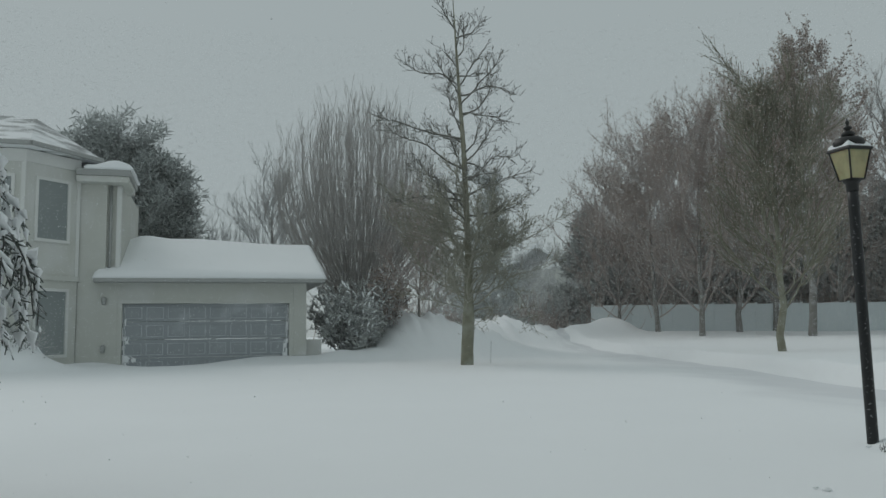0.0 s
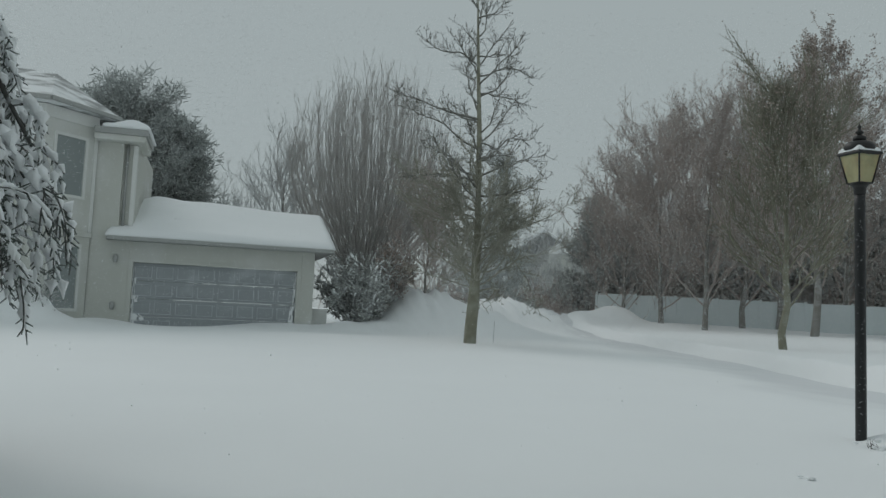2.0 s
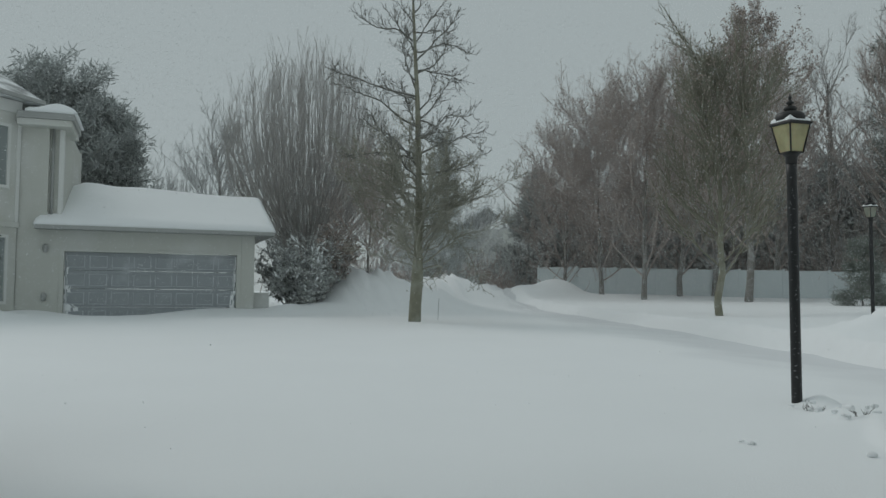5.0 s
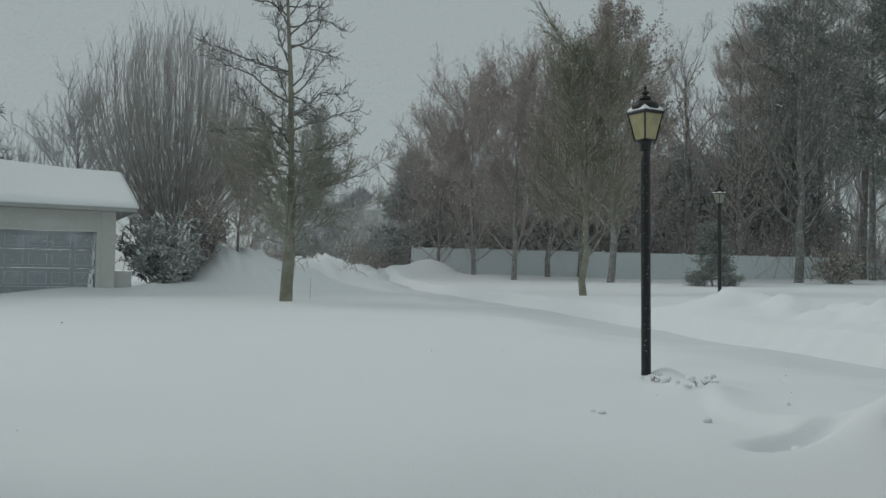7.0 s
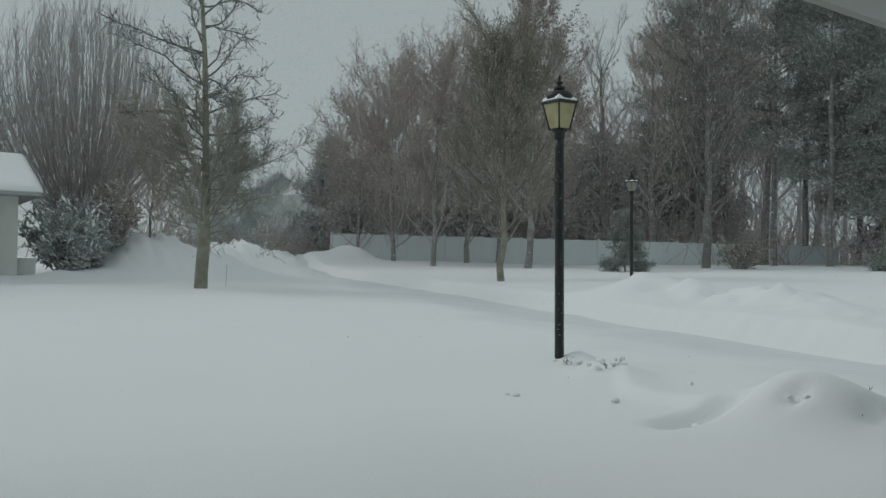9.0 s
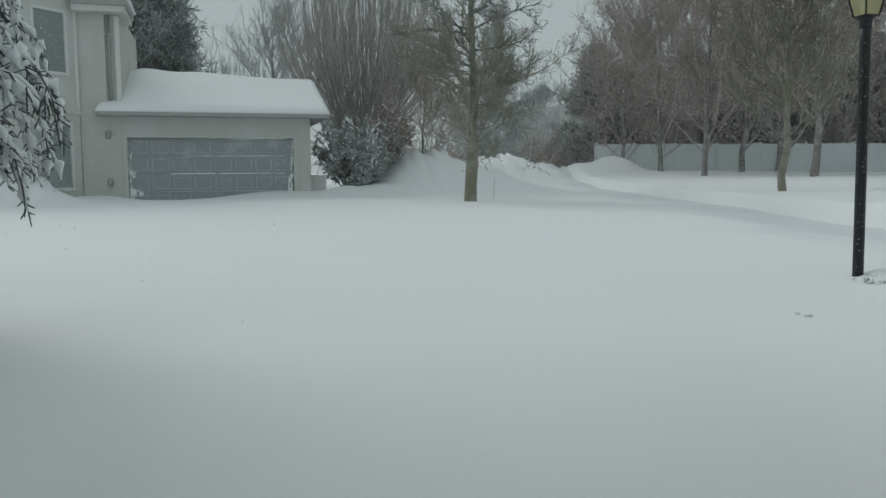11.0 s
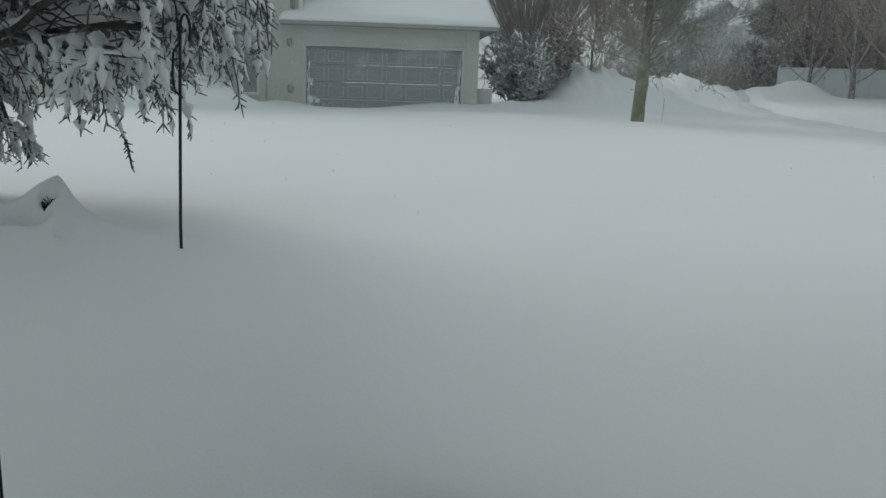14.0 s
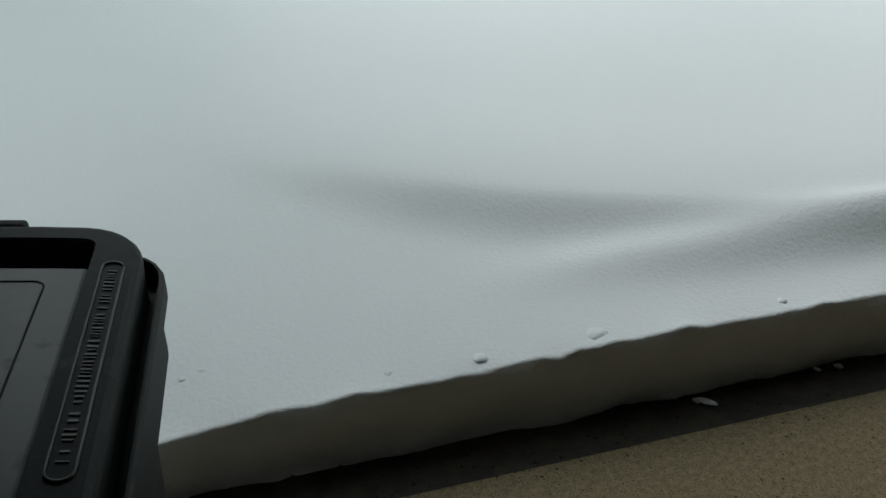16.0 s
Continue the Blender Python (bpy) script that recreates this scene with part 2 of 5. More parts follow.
    for px, py, rx, ry, h in ((-2.30, 3.50, 0.085, 0.065, 0.22), (-1.83, 3.56, 0.095, 0.05, 0.16), (-2.07, 3.44, 0.065, 0.05, 0.13), (-1.93, 3.40, 0.06, 0.05, 0.14), (-1.69, 3.53, 0.055, 0.045, 0.15), (-1.66, 3.63, 0.032, 0.04, 0.14), (-1.53, 3.47, 0.045, 0.035, 0.06), (-2.24, 3.40, 0.04, 0.035, 0.07)):
        z = z + pit(x, y, px, py, rx, ry, h)
    z = z + (0.020 * waves(x, y, 0.55, 9) + 0.006 * waves(x, y, 0.27, 29)) * np.exp(-((x + 2.0) ** 2 + (y - 3.55) ** 2) / 0.5)
    # the buried shrub by the lamp side of the drive
    z = z + hump(x, y, 4.10, 2.42, 0.44, 0.42, 0.28) + hump(x, y, 4.7, 1.95, 0.5, 0.5, 0.06) - hump(x, y, 3.86, 2.33, 0.09, 0.05, 0.06) - hump(x, y, 4.05, 2.02, 0.12, 0.07, 0.06) - hump(x, y, 4.22, 2.06, 0.07, 0.05, 0.05)
    lip = smooth(0.0, 0.16, 0.16 - np.abs(y - 2.72 + 0.10 * (x - 3.6))) * smooth(3.2, 3.5, x) * smooth(4.2, 3.7, x)
    z = z - 0.13 * lip
    g = (x - 3.75) - (y - 2.85) * 0.55 + 0.10 * np.sin(y * 4)
    z = z + 0.05 * np.exp(-(np.where(g > 0, g / 0.30, g / 0.07)) ** 2) * smooth(2.7, 3.0, y) * smooth(4.5, 4.0, y)
    z = z + hump(x, y, 4.75, 4.55, 0.25, 0.12, 0.06) + hump(x, y, 4.5, 4.2, 0.3, 0.2, 0.06) + hump(x, y, 4.95, 5.0, 0.12, 0.16, 0.09)
    # beyond everything the land goes on level
    r = np.hypot(x, y)
    return np.where(r > 90, 1.3 + (z - 1.3) * np.clip(1 - (r - 90) / 60, 0, 1), z)


def height(x, y):
    return float(snow_height(x, y))


def build_ground():
    def steps(start, stop, plan, grow):
        """Grid lines from start to stop: fine spacing up to each limit of the plan, then wider and wider."""
        out, p, d = [start], start, 0.0
        sgn = 1 if stop > start else -1
        while sgn * (stop - p) > 0:
            w = next((s_ for lim, s_ in plan if sgn * (lim - p) > 0), None)
            if w is None:
                w = plan[-1][1] + grow * d
                d += w
            p += sgn * w
            out.append(p)
        return out

    xs = np.array(steps(-0.6, -1500, ((-1.45, 0.045), (-2.45, 0.021), (-2.9, 0.04)), 0.075)[:0:-1] + steps(-0.6, 1500, ((1.8, 0.045), (5.4, 0.06), (13.0, 0.12)), 0.055))
    ys = np.array(steps(GARAGE_Y, 1500, ((0.93, 0.007), (1.6, 0.026), (3.3, 0.042), (3.78, 0.022), (4.4, 0.04), (6.0, 0.07)), 0.032))
    rows = []
    # behind and under the building the sheet lies level, below the floor
    for y in (-1500, -300, -60, -12, -2, 0.6):
        rows.append((xs, np.full_like(xs, y), np.full_like(xs, -0.12)))
    top = snow_height(xs, np.full_like(xs, GARAGE_Y))
    for k in range(7):
        f = k / 7
        wob = 0.014 * waves(xs * 5, np.full_like(xs, f * 3), 1.3, 12) + 0.010 * waves(xs * 14, np.full_like(xs, f * 5), 1.2, 13) * (1 if 0 < k else 0.3)
        rows.append((xs, GARAGE_Y + 0.02 - 0.02 * f + wob * 0.6, -0.03 + (top - 0.02 + 0.03) * f))
    for y in ys:
        yy = np.full_like(xs, y)
        z = snow_height(xs, yy)
        if y < GARAGE_Y + 0.05:
            z = z + (0.007 * waves(xs * 6, yy, 1.2, 15) + 0.004 * waves(xs * 17, yy * 3, 1.1, 16)) * (1 - (y - GARAGE_Y) / 0.05) - (0.004 if y < GARAGE_Y + 0.003 else 0.0)
        rows.append((xs, yy, z))
    n = len(xs)
    verts = np.concatenate([np.stack(r, 1) for r in rows])
    i, j = np.meshgrid(np.arange(len(rows) - 1), np.arange(n - 1), indexing="ij")
    q = (i * n + j).ravel()
    faces = np.stack([q, q + 1, q + n + 1, q + n], 1)
    me = bpy.data.meshes.new("ground")
    me.from_pydata(verts.tolist(), [], faces.tolist())
    me.polygons.foreach_set("use_smooth", [True] * len(me.polygons))
    me.materials.append(SNOW)
    me.update()
    return tagged(new("ground", me), "deep wind-blown white snow cover with drifts and ridges", "snow", kind="structure")


ground = build_ground()


# ---- the ploughed street ----
def street_snow():
    """Street snow, greyer towards the far lip and white on the near side."""
    m = material("street_snow", (0.72, 0.738, 0.755), 0.8, vary=0.05, scale=0.9, bump=0.5, bump_scale=14, bump_distance=0.012)
    n, l = m.node_tree.nodes, m.node_tree.links
    uv, sep = n.new("ShaderNodeUVMap"), n.new("ShaderNodeSeparateXYZ")
    l.new(uv.outputs[0], sep.inputs[0])
    noise = n.new("ShaderNodeTexNoise")
    noise.inputs["Scale"].default_value = 0.6
    l.new(n.new("ShaderNodeTexCoord").outputs["Object"], noise.inputs["Vector"])
    add = n.new("ShaderNodeMath")
    l.new(sep.outputs[0], add.inputs[0])
    l.new(noise.outputs["Fac"], add.inputs[1])
    ramp = n.new("ShaderNodeMapRange")
    ramp.inputs[1].default_value, ramp.inputs[2].default_value = 0.75, 1.3
    l.new(add.outputs[0], ramp.inputs[0])
    mix = n.new("ShaderNodeMixRGB")
    l.new(ramp.outputs[0], mix.inputs[0])
    mix.inputs[1].default_value = (0.86, 0.88, 0.89, 1)
    base = n["Principled BSDF"].inputs["Base Color"]
    l.new(base.links[0].from_socket, mix.inputs[2])
    l.new(mix.outputs[0], base)
    return m


def build_road():
    """The ploughed surface of the street in its trough."""
    ys = np.concatenate([np.linspace(1.2, 14, 140), np.linspace(14.2, 60, 160)])
    fs = np.linspace(0, 1, 22)
    verts = []
    for y in ys:
        xe = float(np.interp(y, ROAD_Y, ROAD_X))
        for f in fs:
            inner = -3.1 + 0.35 * float(waves(0.3 * xe, y, 3.7, 41)) + 0.12 * float(waves(xe, y, 0.9, 42))
            far = inner + (-0.15 - 0.08 * float(waves(xe, y, 6, 4)) - inner) * f
            x = xe + far
            verts.append((x, y, height(x, y) - 0.012 + 0.024 * smooth(0, 0.3, f)))
    n = len(fs)
    i, j = np.meshgrid(np.arange(len(ys) - 1), np.arange(n - 1), indexing="ij")
    q = (i * n + j).ravel()
    me = bpy.data.meshes.new("road")
    me.from_pydata(verts, [], np.stack([q, q + 1, q + n + 1, q + n], 1).tolist())
    me.polygons.foreach_set("use_smooth", [True] * len(me.polygons))
    me.materials.append(street_snow())
    uv = me.uv_layers.new(name="across")
    for lp in me.loops:
        uv.data[lp.index].uv = ((lp.vertex_index % n) / (n - 1), 0.0)
    return tagged(new("road", me), "street of ploughed snow between the drifts", "road", kind="structure")


build_road()

# ---- the garage round the camera ----
OPEN_L, OPEN_R, HEAD = -0.717, 4.25, 2.045
floor = new("floor")
tagged(floor, "tan worn concrete garage floor with dark specks", "floor", kind="structure")
box("slab", -1.6, 5.1, -6.0, 0.785, -0.10, 0.0, CONCRETE, floor, 0.006)
box("threshold", -1.3, 4.9, 0.791, 0.98, -0.10, -0.012, WETCONCRETE, floor, 0.004, "wet dark strip of concrete in front of the floor's edge")
wall_front = tagged(new("wall_front"), "garage front wall with a wide open doorway", "wall", kind="structure")
box("pier", -7.0, OPEN_L - 0.14, 0.985, 1.06, -0.1, 2.5, STUCCO, wall_front, 0.003)
box("pier", OPEN_R + 0.06, 8.0, 0.985, 1.06, -0.1, 2.5, STUCCO, wall_front, 0.003)
box("lintel", OPEN_L - 0.138, OPEN_R + 0.058, 0.985, 1.06, HEAD + 0.032, 2.5, STUCCO, wall_front, 0.003)
trim = tagged(new("trim"), "white painted door jambs and head", "trim", kind="structure")
box("jamb", OPEN_L - 0.035, OPEN_L, 0.875, 0.899, -0.012, HEAD - 0.002, TRIM, trim, 0.004)
box("jamb", OPEN_R, OPEN_R + 0.035, 0.885, 0.98, -0.012, HEAD - 0.002, TRIM, trim, 0.004)
box("head", OPEN_L - 0.035, OPEN_R + 0.035, 0.885, 0.98, HEAD, HEAD + 0.03, TRIM, trim, 0.004)
box("post", -0.575, -0.517, 0.500, 0.546, 0.0, 2.5, TRIM, trim, 0.003, "white painted post beside the doorway")
box("edge_strip", -0.517, -0.5155, 0.541, 0.546, 0.0, 2.5, PLASTIC_DARK, trim, 0.001, "thin dark edge strip")
for nm, b in (("wall_west", (-1.75, -1.6, -6.1, 0.98)), ("wall_east", (5.1, 5.25, -6.1, 0.98)), ("wall_south", (-1.75, 5.25, -6.25, -6.1))):
    box(nm, b[0], b[1], b[2], b[3], -0.1, 2.5, DRYWALL, None, 0.003)
    tagged(bpy.data.objects[nm], "plain painted drywall inside the garage", "wall", kind="structure")
for nm, b in (("wall_north_west", (-1.6, OPEN_L - 0.10)), ("wall_north_east", (OPEN_R + 0.04, 5.1))):
    box(nm, b[0], b[1], 0.90, 0.98, -0.1, 2.5, DRYWALL, None, 0.003)
    tagged(bpy.data.objects[nm], "plain painted drywall beside the doorway", "wall", kind="structure")
box("wall_north_head", OPEN_L - 0.04, OPEN_R + 0.04, 0.90, 0.98, HEAD + 0.032, 2.5, DRYWALL, None, 0.003)
tagged(bpy.data.objects["wall_north_head"], "plain painted drywall above the doorway", "wall", kind="structure")
ceiling = box("ceiling", -1.75, 5.25, -6.25, 1.1, 2.503, 2.62, DRYWALL, None, 0.003)
tagged(ceiling, "plain drywall garage ceiling", "ceiling", kind="structure")


# ---- far house across the drive ----
house = _placed("house", (0, 24.9, 0.10), "pale stucco house with octagonal bay, double garage and snowy roofs", "house", "", "")
box("garage_front", -3.45, -2.36, 0.0, 0.25, 0.2, 3.02, STUCCO, house, 0.01)
box("garage_front", 2.60, 3.0, 0.0, 0.25, 0.2, 3.02, STUCCO, house, 0.01)
box("garage_lintel", -2.36, 2.60, 0.0, 0.25, 2.50, 3.02, STUCCO, house, 0.0)
box("garage_side", 2.75, 3.0, 0.252, 6.2, 0.2, 3.02, STUCCO, house, 0.01)
box("low_wall", 3.02, 3.5, 0.3, 0.5, 0.2, 1.3, STUCCO, house, 0.01)
for x0, x1, z0, z1 in ((-2.36, -2.24, 0.3, 2.41), (2.48, 2.60, 0.3, 2.41), (-2.36, 2.60, 2.41, 2.50)):
    box("door_casing", x0, x1, -0.025, 0.10, z0, z1, STUCCO, house, 0.006)

gdoor = new("garage_door")
gdoor.parent = house
tagged(gdoor, "grey panelled double garage door dusted with snow")


def door_section(z0, z1, index):
    bm = bmesh.new()
    add_box(bm, -2.235, 2.475, 0.125, 0.17, z0 + 0.006, z1 - 0.006, 0.004)
    sec = part("door_section", bm, DOORPAINT, gdoor)
    n = 8
    w = 4.71 / n
    for k in range(n):
        x0, x1 = -2.235 + k * w + 0.08, -2.235 + (k + 1) * w - 0.08
        bm = bmesh.new()
        a, b = z0 + 0.10, z1 - 0.12
        add_box(bm, x0, x1, 0.112, 0.126, a, b, 0.010)
        part("panel", bm, DOORPAINT, sec)
        bm = bmesh.new()
        t = 0.022
        for q in ((x0 - t, x1 + t, a - t, a), (x0 - t, x0, a, b), (x1, x1 + t, a, b)) + (((x0 - t, x1 + t, b, b + t * 0.7),) if (k in (0, 1, 7) or index == 1) else ()):
            add_box(bm, q[0], q[1], 0.108, 0.126, q[2], q[3], 0.003)
        part("bevel", bm, DOOREDGE, sec, "snow caught on the panel's edges")


for i in range(4):
    door_section(0.32 + i * 0.522, 0.32 + (i + 1) * 0.522, i)

# snow blown against the door's sides
for side in (-1, 1):
    vs, fs = [], []
    for r in range(15):
        z = 0.55 + r * 0.13
        for c in range(7):
            wdt = (0.55 if side < 0 else 0.34) * (0.55 + 0.45 * noise.noise((3.1 * side, z * 3.1, 0.4))) * (1.1 - r / 15)
            x = (-2.235 if side < 0 else 2.475) - side * wdt * c / 6
            vs.append((x, 0.121 - 0.014 * (1 - c / 6) - 0.004 * noise.noise((x * 9, z * 9, 2)), z + 0.05 * noise.noise((x * 5, z * 7, 7))))
    for r in range(14):
        for c in range(6):
            if noise.noise((c * 0.8 + 9 * side, r * 1.4, 3.3)) > -0.12:
                q = r * 7 + c
                fs.append((q, q + 1, q + 8, q + 7))
    ob = mesh_object("snow_crust", vs, fs, SNOW_LUMP, gdoor, True, "thin crust of blown snow")
    md = ob.modifiers.new("thick", "SOLIDIFY")
    md.thickness = 0.008


def window(name, x0, x1, z0, z1, parent, grid=(1, 1), m=None, depth=0.06, label="white-framed window"):
    w = new(name)
    w.parent = parent
    tagged(w, label)
    if m is not None:
        w.matrix_basis = m
    f = 0.085
    for q in ((x0 - f, x1 + f, z1, z1 + f), (x0 - f, x1 + f, z0 - f, z0), (x0 - f, x0, z0, z1), (x1, x1 + f, z0, z1)):
        box("frame", q[0], q[1], -0.055, 0.02, q[2], q[3], TRIM, w, 0.006)
    box("pane", x0, x1, -0.012, 0.0, z0, z1, PANE, w, 0.0)
    for i in range(1, grid[0]):
        x = x0 + (x1 - x0) * i / grid[0]
        box("glazing_bar", x - 0.012, x + 0.012, -0.028, -0.013, z0, z1, TRIM, w, 0.0)
    for i in range(1, grid[1]):
        z = z0 + (z1 - z0) * i / grid[1]
        box("glazing_bar", x0, x1, -0.030, -0.014, z - 0.012, z + 0.012, TRIM, w, 0.0)
    return w


# upper storey over the garage's end, with its recess and small roof
box("upper_wall", -3.45, -2.72, 0.002, 0.25, 3.02, 6.05, STUCCO, house, 0.0)
box("upper_wall", -2.72, -2.40, 0.14, 0.25, 3.02, 6.05, STUCCO, house, 0.0)
box("corner_trim", -2.46, -2.34, 0.02, 0.26, 3.02, 5.83, TRIM, house, 0.006)
box("upper_side", -2.48, -2.34, 0.262, 6.0, 3.02, 6.05, STUCCO, house, 0.0)
box("soffit", -3.5, -2.12, -0.42, 1.9, 5.85, 6.03, STUCCO, house, 0.02)
box("fascia", -3.5, -2.06, -0.47, 1.95, 6.03, 6.21, GUTTER, house, 0.015)

# octagonal bay
BAY = [(-3.45, -0.06), (-4.62, -1.30), (-6.5, -1.30), (-7.7, -0.06)]


def bay_face(k):
    a, b = Vector((*BAY[k], 0)), Vector((*BAY[k + 1], 0))
    d = (a - b).normalized()
    return b, (a - b).length, Matrix.Translation(b) @ Matrix.Rotation(math.atan2(d.y, d.x), 4, "Z")


for k in range(3):
    b, ln, m = bay_face(k)
    box("bay_wall", 0.0, ln, 0.0, 0.2, 0.2, 6.5, STUCCO, house, 0.0, m=m)
    box("bay_band", -0.02, ln + 0.02, -0.06, 0.03, 3.02, 3.16, STUCCO, house, 0.01, m=m)
    box("bay_frieze", -0.01, ln + 0.01, -0.035, 0.03, 6.17, 6.51, TRIM, house, 0.01, m=m)
    box("corner_board", ln - 0.10, ln + 0.01, -0.03, 0.05, 3.17, 6.16, TRIM, house, 0.006, m=m)
    if k == 0:
        window("window", 0.38, 1.30, 4.15, 5.75, house, (1, 1), m)
        window("window", 0.42, 1.34, 1.0, 2.72, house, (1, 1), m)
    elif k == 1:
        window("window", 1.05, 1.55, 4.15, 5.75, house, (2, 4), m)
        window("window", 0.25, 0.75, 4.15, 5.75, house, (2, 4), m)
        window("window", 0.5, 1.5, 1.0, 2.72, house, (2, 3), m)
box("main_wall", -16, -7.6, 0.002, 0.25, 0.2, 6.5, STUCCO, house, 0.0)
box("rear_wall", -16, -2.5, 8.0, 8.25, 0.2, 6.5, STUCCO, house, 0.0)


def bay_roof():
    """Hipped roof over the bay: eave, gutter and slopes with patches of snow."""
    out = 0.42
    ring = [(-2.95, 0.25), (-4.45, -1.30 - out), (-6.67, -1.30 - out), (-8.2, 0.25)]
    apex = [(-5.2, 2.8, 8.40), (-5.9, 2.8, 8.40)]
    vs = [(x, y, 6.67) for x, y in ring] + apex + [(x, y, 6.53) for x, y in ring]
    fs = [(0, 1, 4), (1, 2, 5, 4), (2, 3, 5), (6, 7, 1, 0), (7, 8, 2, 1), (8, 9, 3, 2), (9, 8, 7, 6)]
    mesh_object("bay_roof", vs, fs, SHINGLE, house)
    for k in range(3):
        a, b = Vector((*ring[k], 6.60)), Vector((*ring[k + 1], 6.60))
        d = (a - b).normalized()
        m = Matrix.Translation(b) @ Matrix.Rotation(math.atan2(d.y, d.x), 4, "Z")
        box("gutter", -0.02, (a - b).length + 0.02, -0.11, -0.004, -0.07, 0.05, GUTTER, house, 0.02, m=m)
    # ridge back to the main roof
    mesh_object("main_roof", [(-2.95, 0.25, 6.67), (-16, 0.25, 6.67), (-16, 4.4, 8.85), (-6.2, 4.4, 8.85), (-2.95, 8.5, 6.67), (-16, 8.5, 6.67)],
                [(0, 1, 2, 3), (0, 3, 4), (3, 2, 5, 4), (0, 4, 5, 1)], SHINGLE, house)


bay_roof()


def snow_slab(name, x0, x1, y0, y1, top, bottom, parent, nx=48, ny=20, round_=0.12, label="thick rounded snow on the roof"):
    """A closed slab of snow between a bottom and a top surface, with rounded rims."""
    vs, fs = [], []
    for lay in (0, 1):
        for i in range(nx + 1):
            for j in range(ny + 1):
                x, y = x0 + (x1 - x0) * i / nx, y0 + (y1 - y0) * j / ny
                e = min(x - x0, x1 - x, y - y0, y1 - y)
                k = math.sqrt(max(0.0, 1 - (1 - min(1, e / round_)) ** 2))
                lo = bottom(x, y)
                hi = top(x, y) + 0.02 * noise.noise((x * 1.3, y * 1.3, 1.7))
                vs.append((x, y, lo if lay == 0 else lo + 0.03 + (hi - lo) * (0.18 + 0.82 * k)))
    n = (nx + 1) * (ny + 1)
    for i in range(nx):
        for j in range(ny):
            q = i * (ny + 1) + j
            fs.append((q, q + 1, q + ny + 2, q + ny + 1))
            fs.append((n + q, n + q + ny + 1, n + q + ny + 2, n + q + 1))
    rim = [i * (ny + 1) for i in range(nx + 1)] + [nx * (ny + 1) + j for j in range(1, ny + 1)]
    rim += [i * (ny + 1) + ny for i in range(nx - 1, -1, -1)] + [j for j in range(ny - 1, 0, -1)]
    for a, b in zip(rim, rim[1:] + rim[:1]):
        fs.append((a, b, n + b, n + a))
    return mesh_object(name, vs, fs, SNOW, parent, True, label)


def roof_line(x, y):
    return 3.12 + (y + 0.4) * 0.36 if y < 3.2 else 3.12 + 3.6 * 0.36 - (y - 3.2) * 0.36


def roof_snow(x, y):
    drift = 0.15 * math.exp(-((x + 1.95) / 0.75) ** 2) + 0.10 * math.exp(-((x + 0.3) / 1.4) ** 2)
    fall = -0.22 * max(0.0, min(1.0, (-2.0 - x) / 0.9))
    return roof_line(x, y) + 0.15 + (drift + fall) * min(1, max(0, (y + 0.4) / 2.2)) - 0.05 * max(0, x / 3.5)


bm = bmesh.new()
add_box(bm, -2.98, 3.52, -0.40, 6.8, 3.0, 3.10, 0.0)
part("eave_board", bm, GUTTER, house)
box("gutter", -2.96, 3.5, -0.50, -0.405, 3.0, 3.11, GUTTER, house, 0.02)
mesh_object("garage_roof", [(-2.98, -0.4, 3.105), (3.52, -0.4, 3.105), (3.52, 3.2, 4.40), (-2.98, 3.2, 4.40), (3.52, 6.8, 3.105), (-2.98, 6.8, 3.105)],
            [(0, 1, 2, 3), (3, 2, 4, 5), (1, 4, 2), (0, 3, 5)], SHINGLE, house)
rs = snow_slab("roof_snow", -3.0, 3.55, -0.46, 6.8, roof_snow, roof_line, house, 60, 40, 0.16)
ss = snow_slab("roof_snow", -3.3, -2.0, -0.50, 1.98, lambda x, y: 6.45 + 0.05 * math.sin(y * 3) + 0.08 * math.cos(x * 5), lambda x, y: 6.212, house, 16, 24, 0.2)
for x, z in ((-2.72, 2.48), (-2.72, 1.12)):
    lathe("wall_lamp", [(0.05, -0.11), (0.07, 0.0), (0.075, 0.08), (0.03, 0.12)], GUTTER, house, 10, "small wall lantern", m=Matrix.Translation((x, -0.09, z)))
lathe("downspout", [(0.04, 3.0), (0.04, 5.84)], GUTTER, house, 8, m=Matrix.Translation((-2.62, 0.09, 0)))


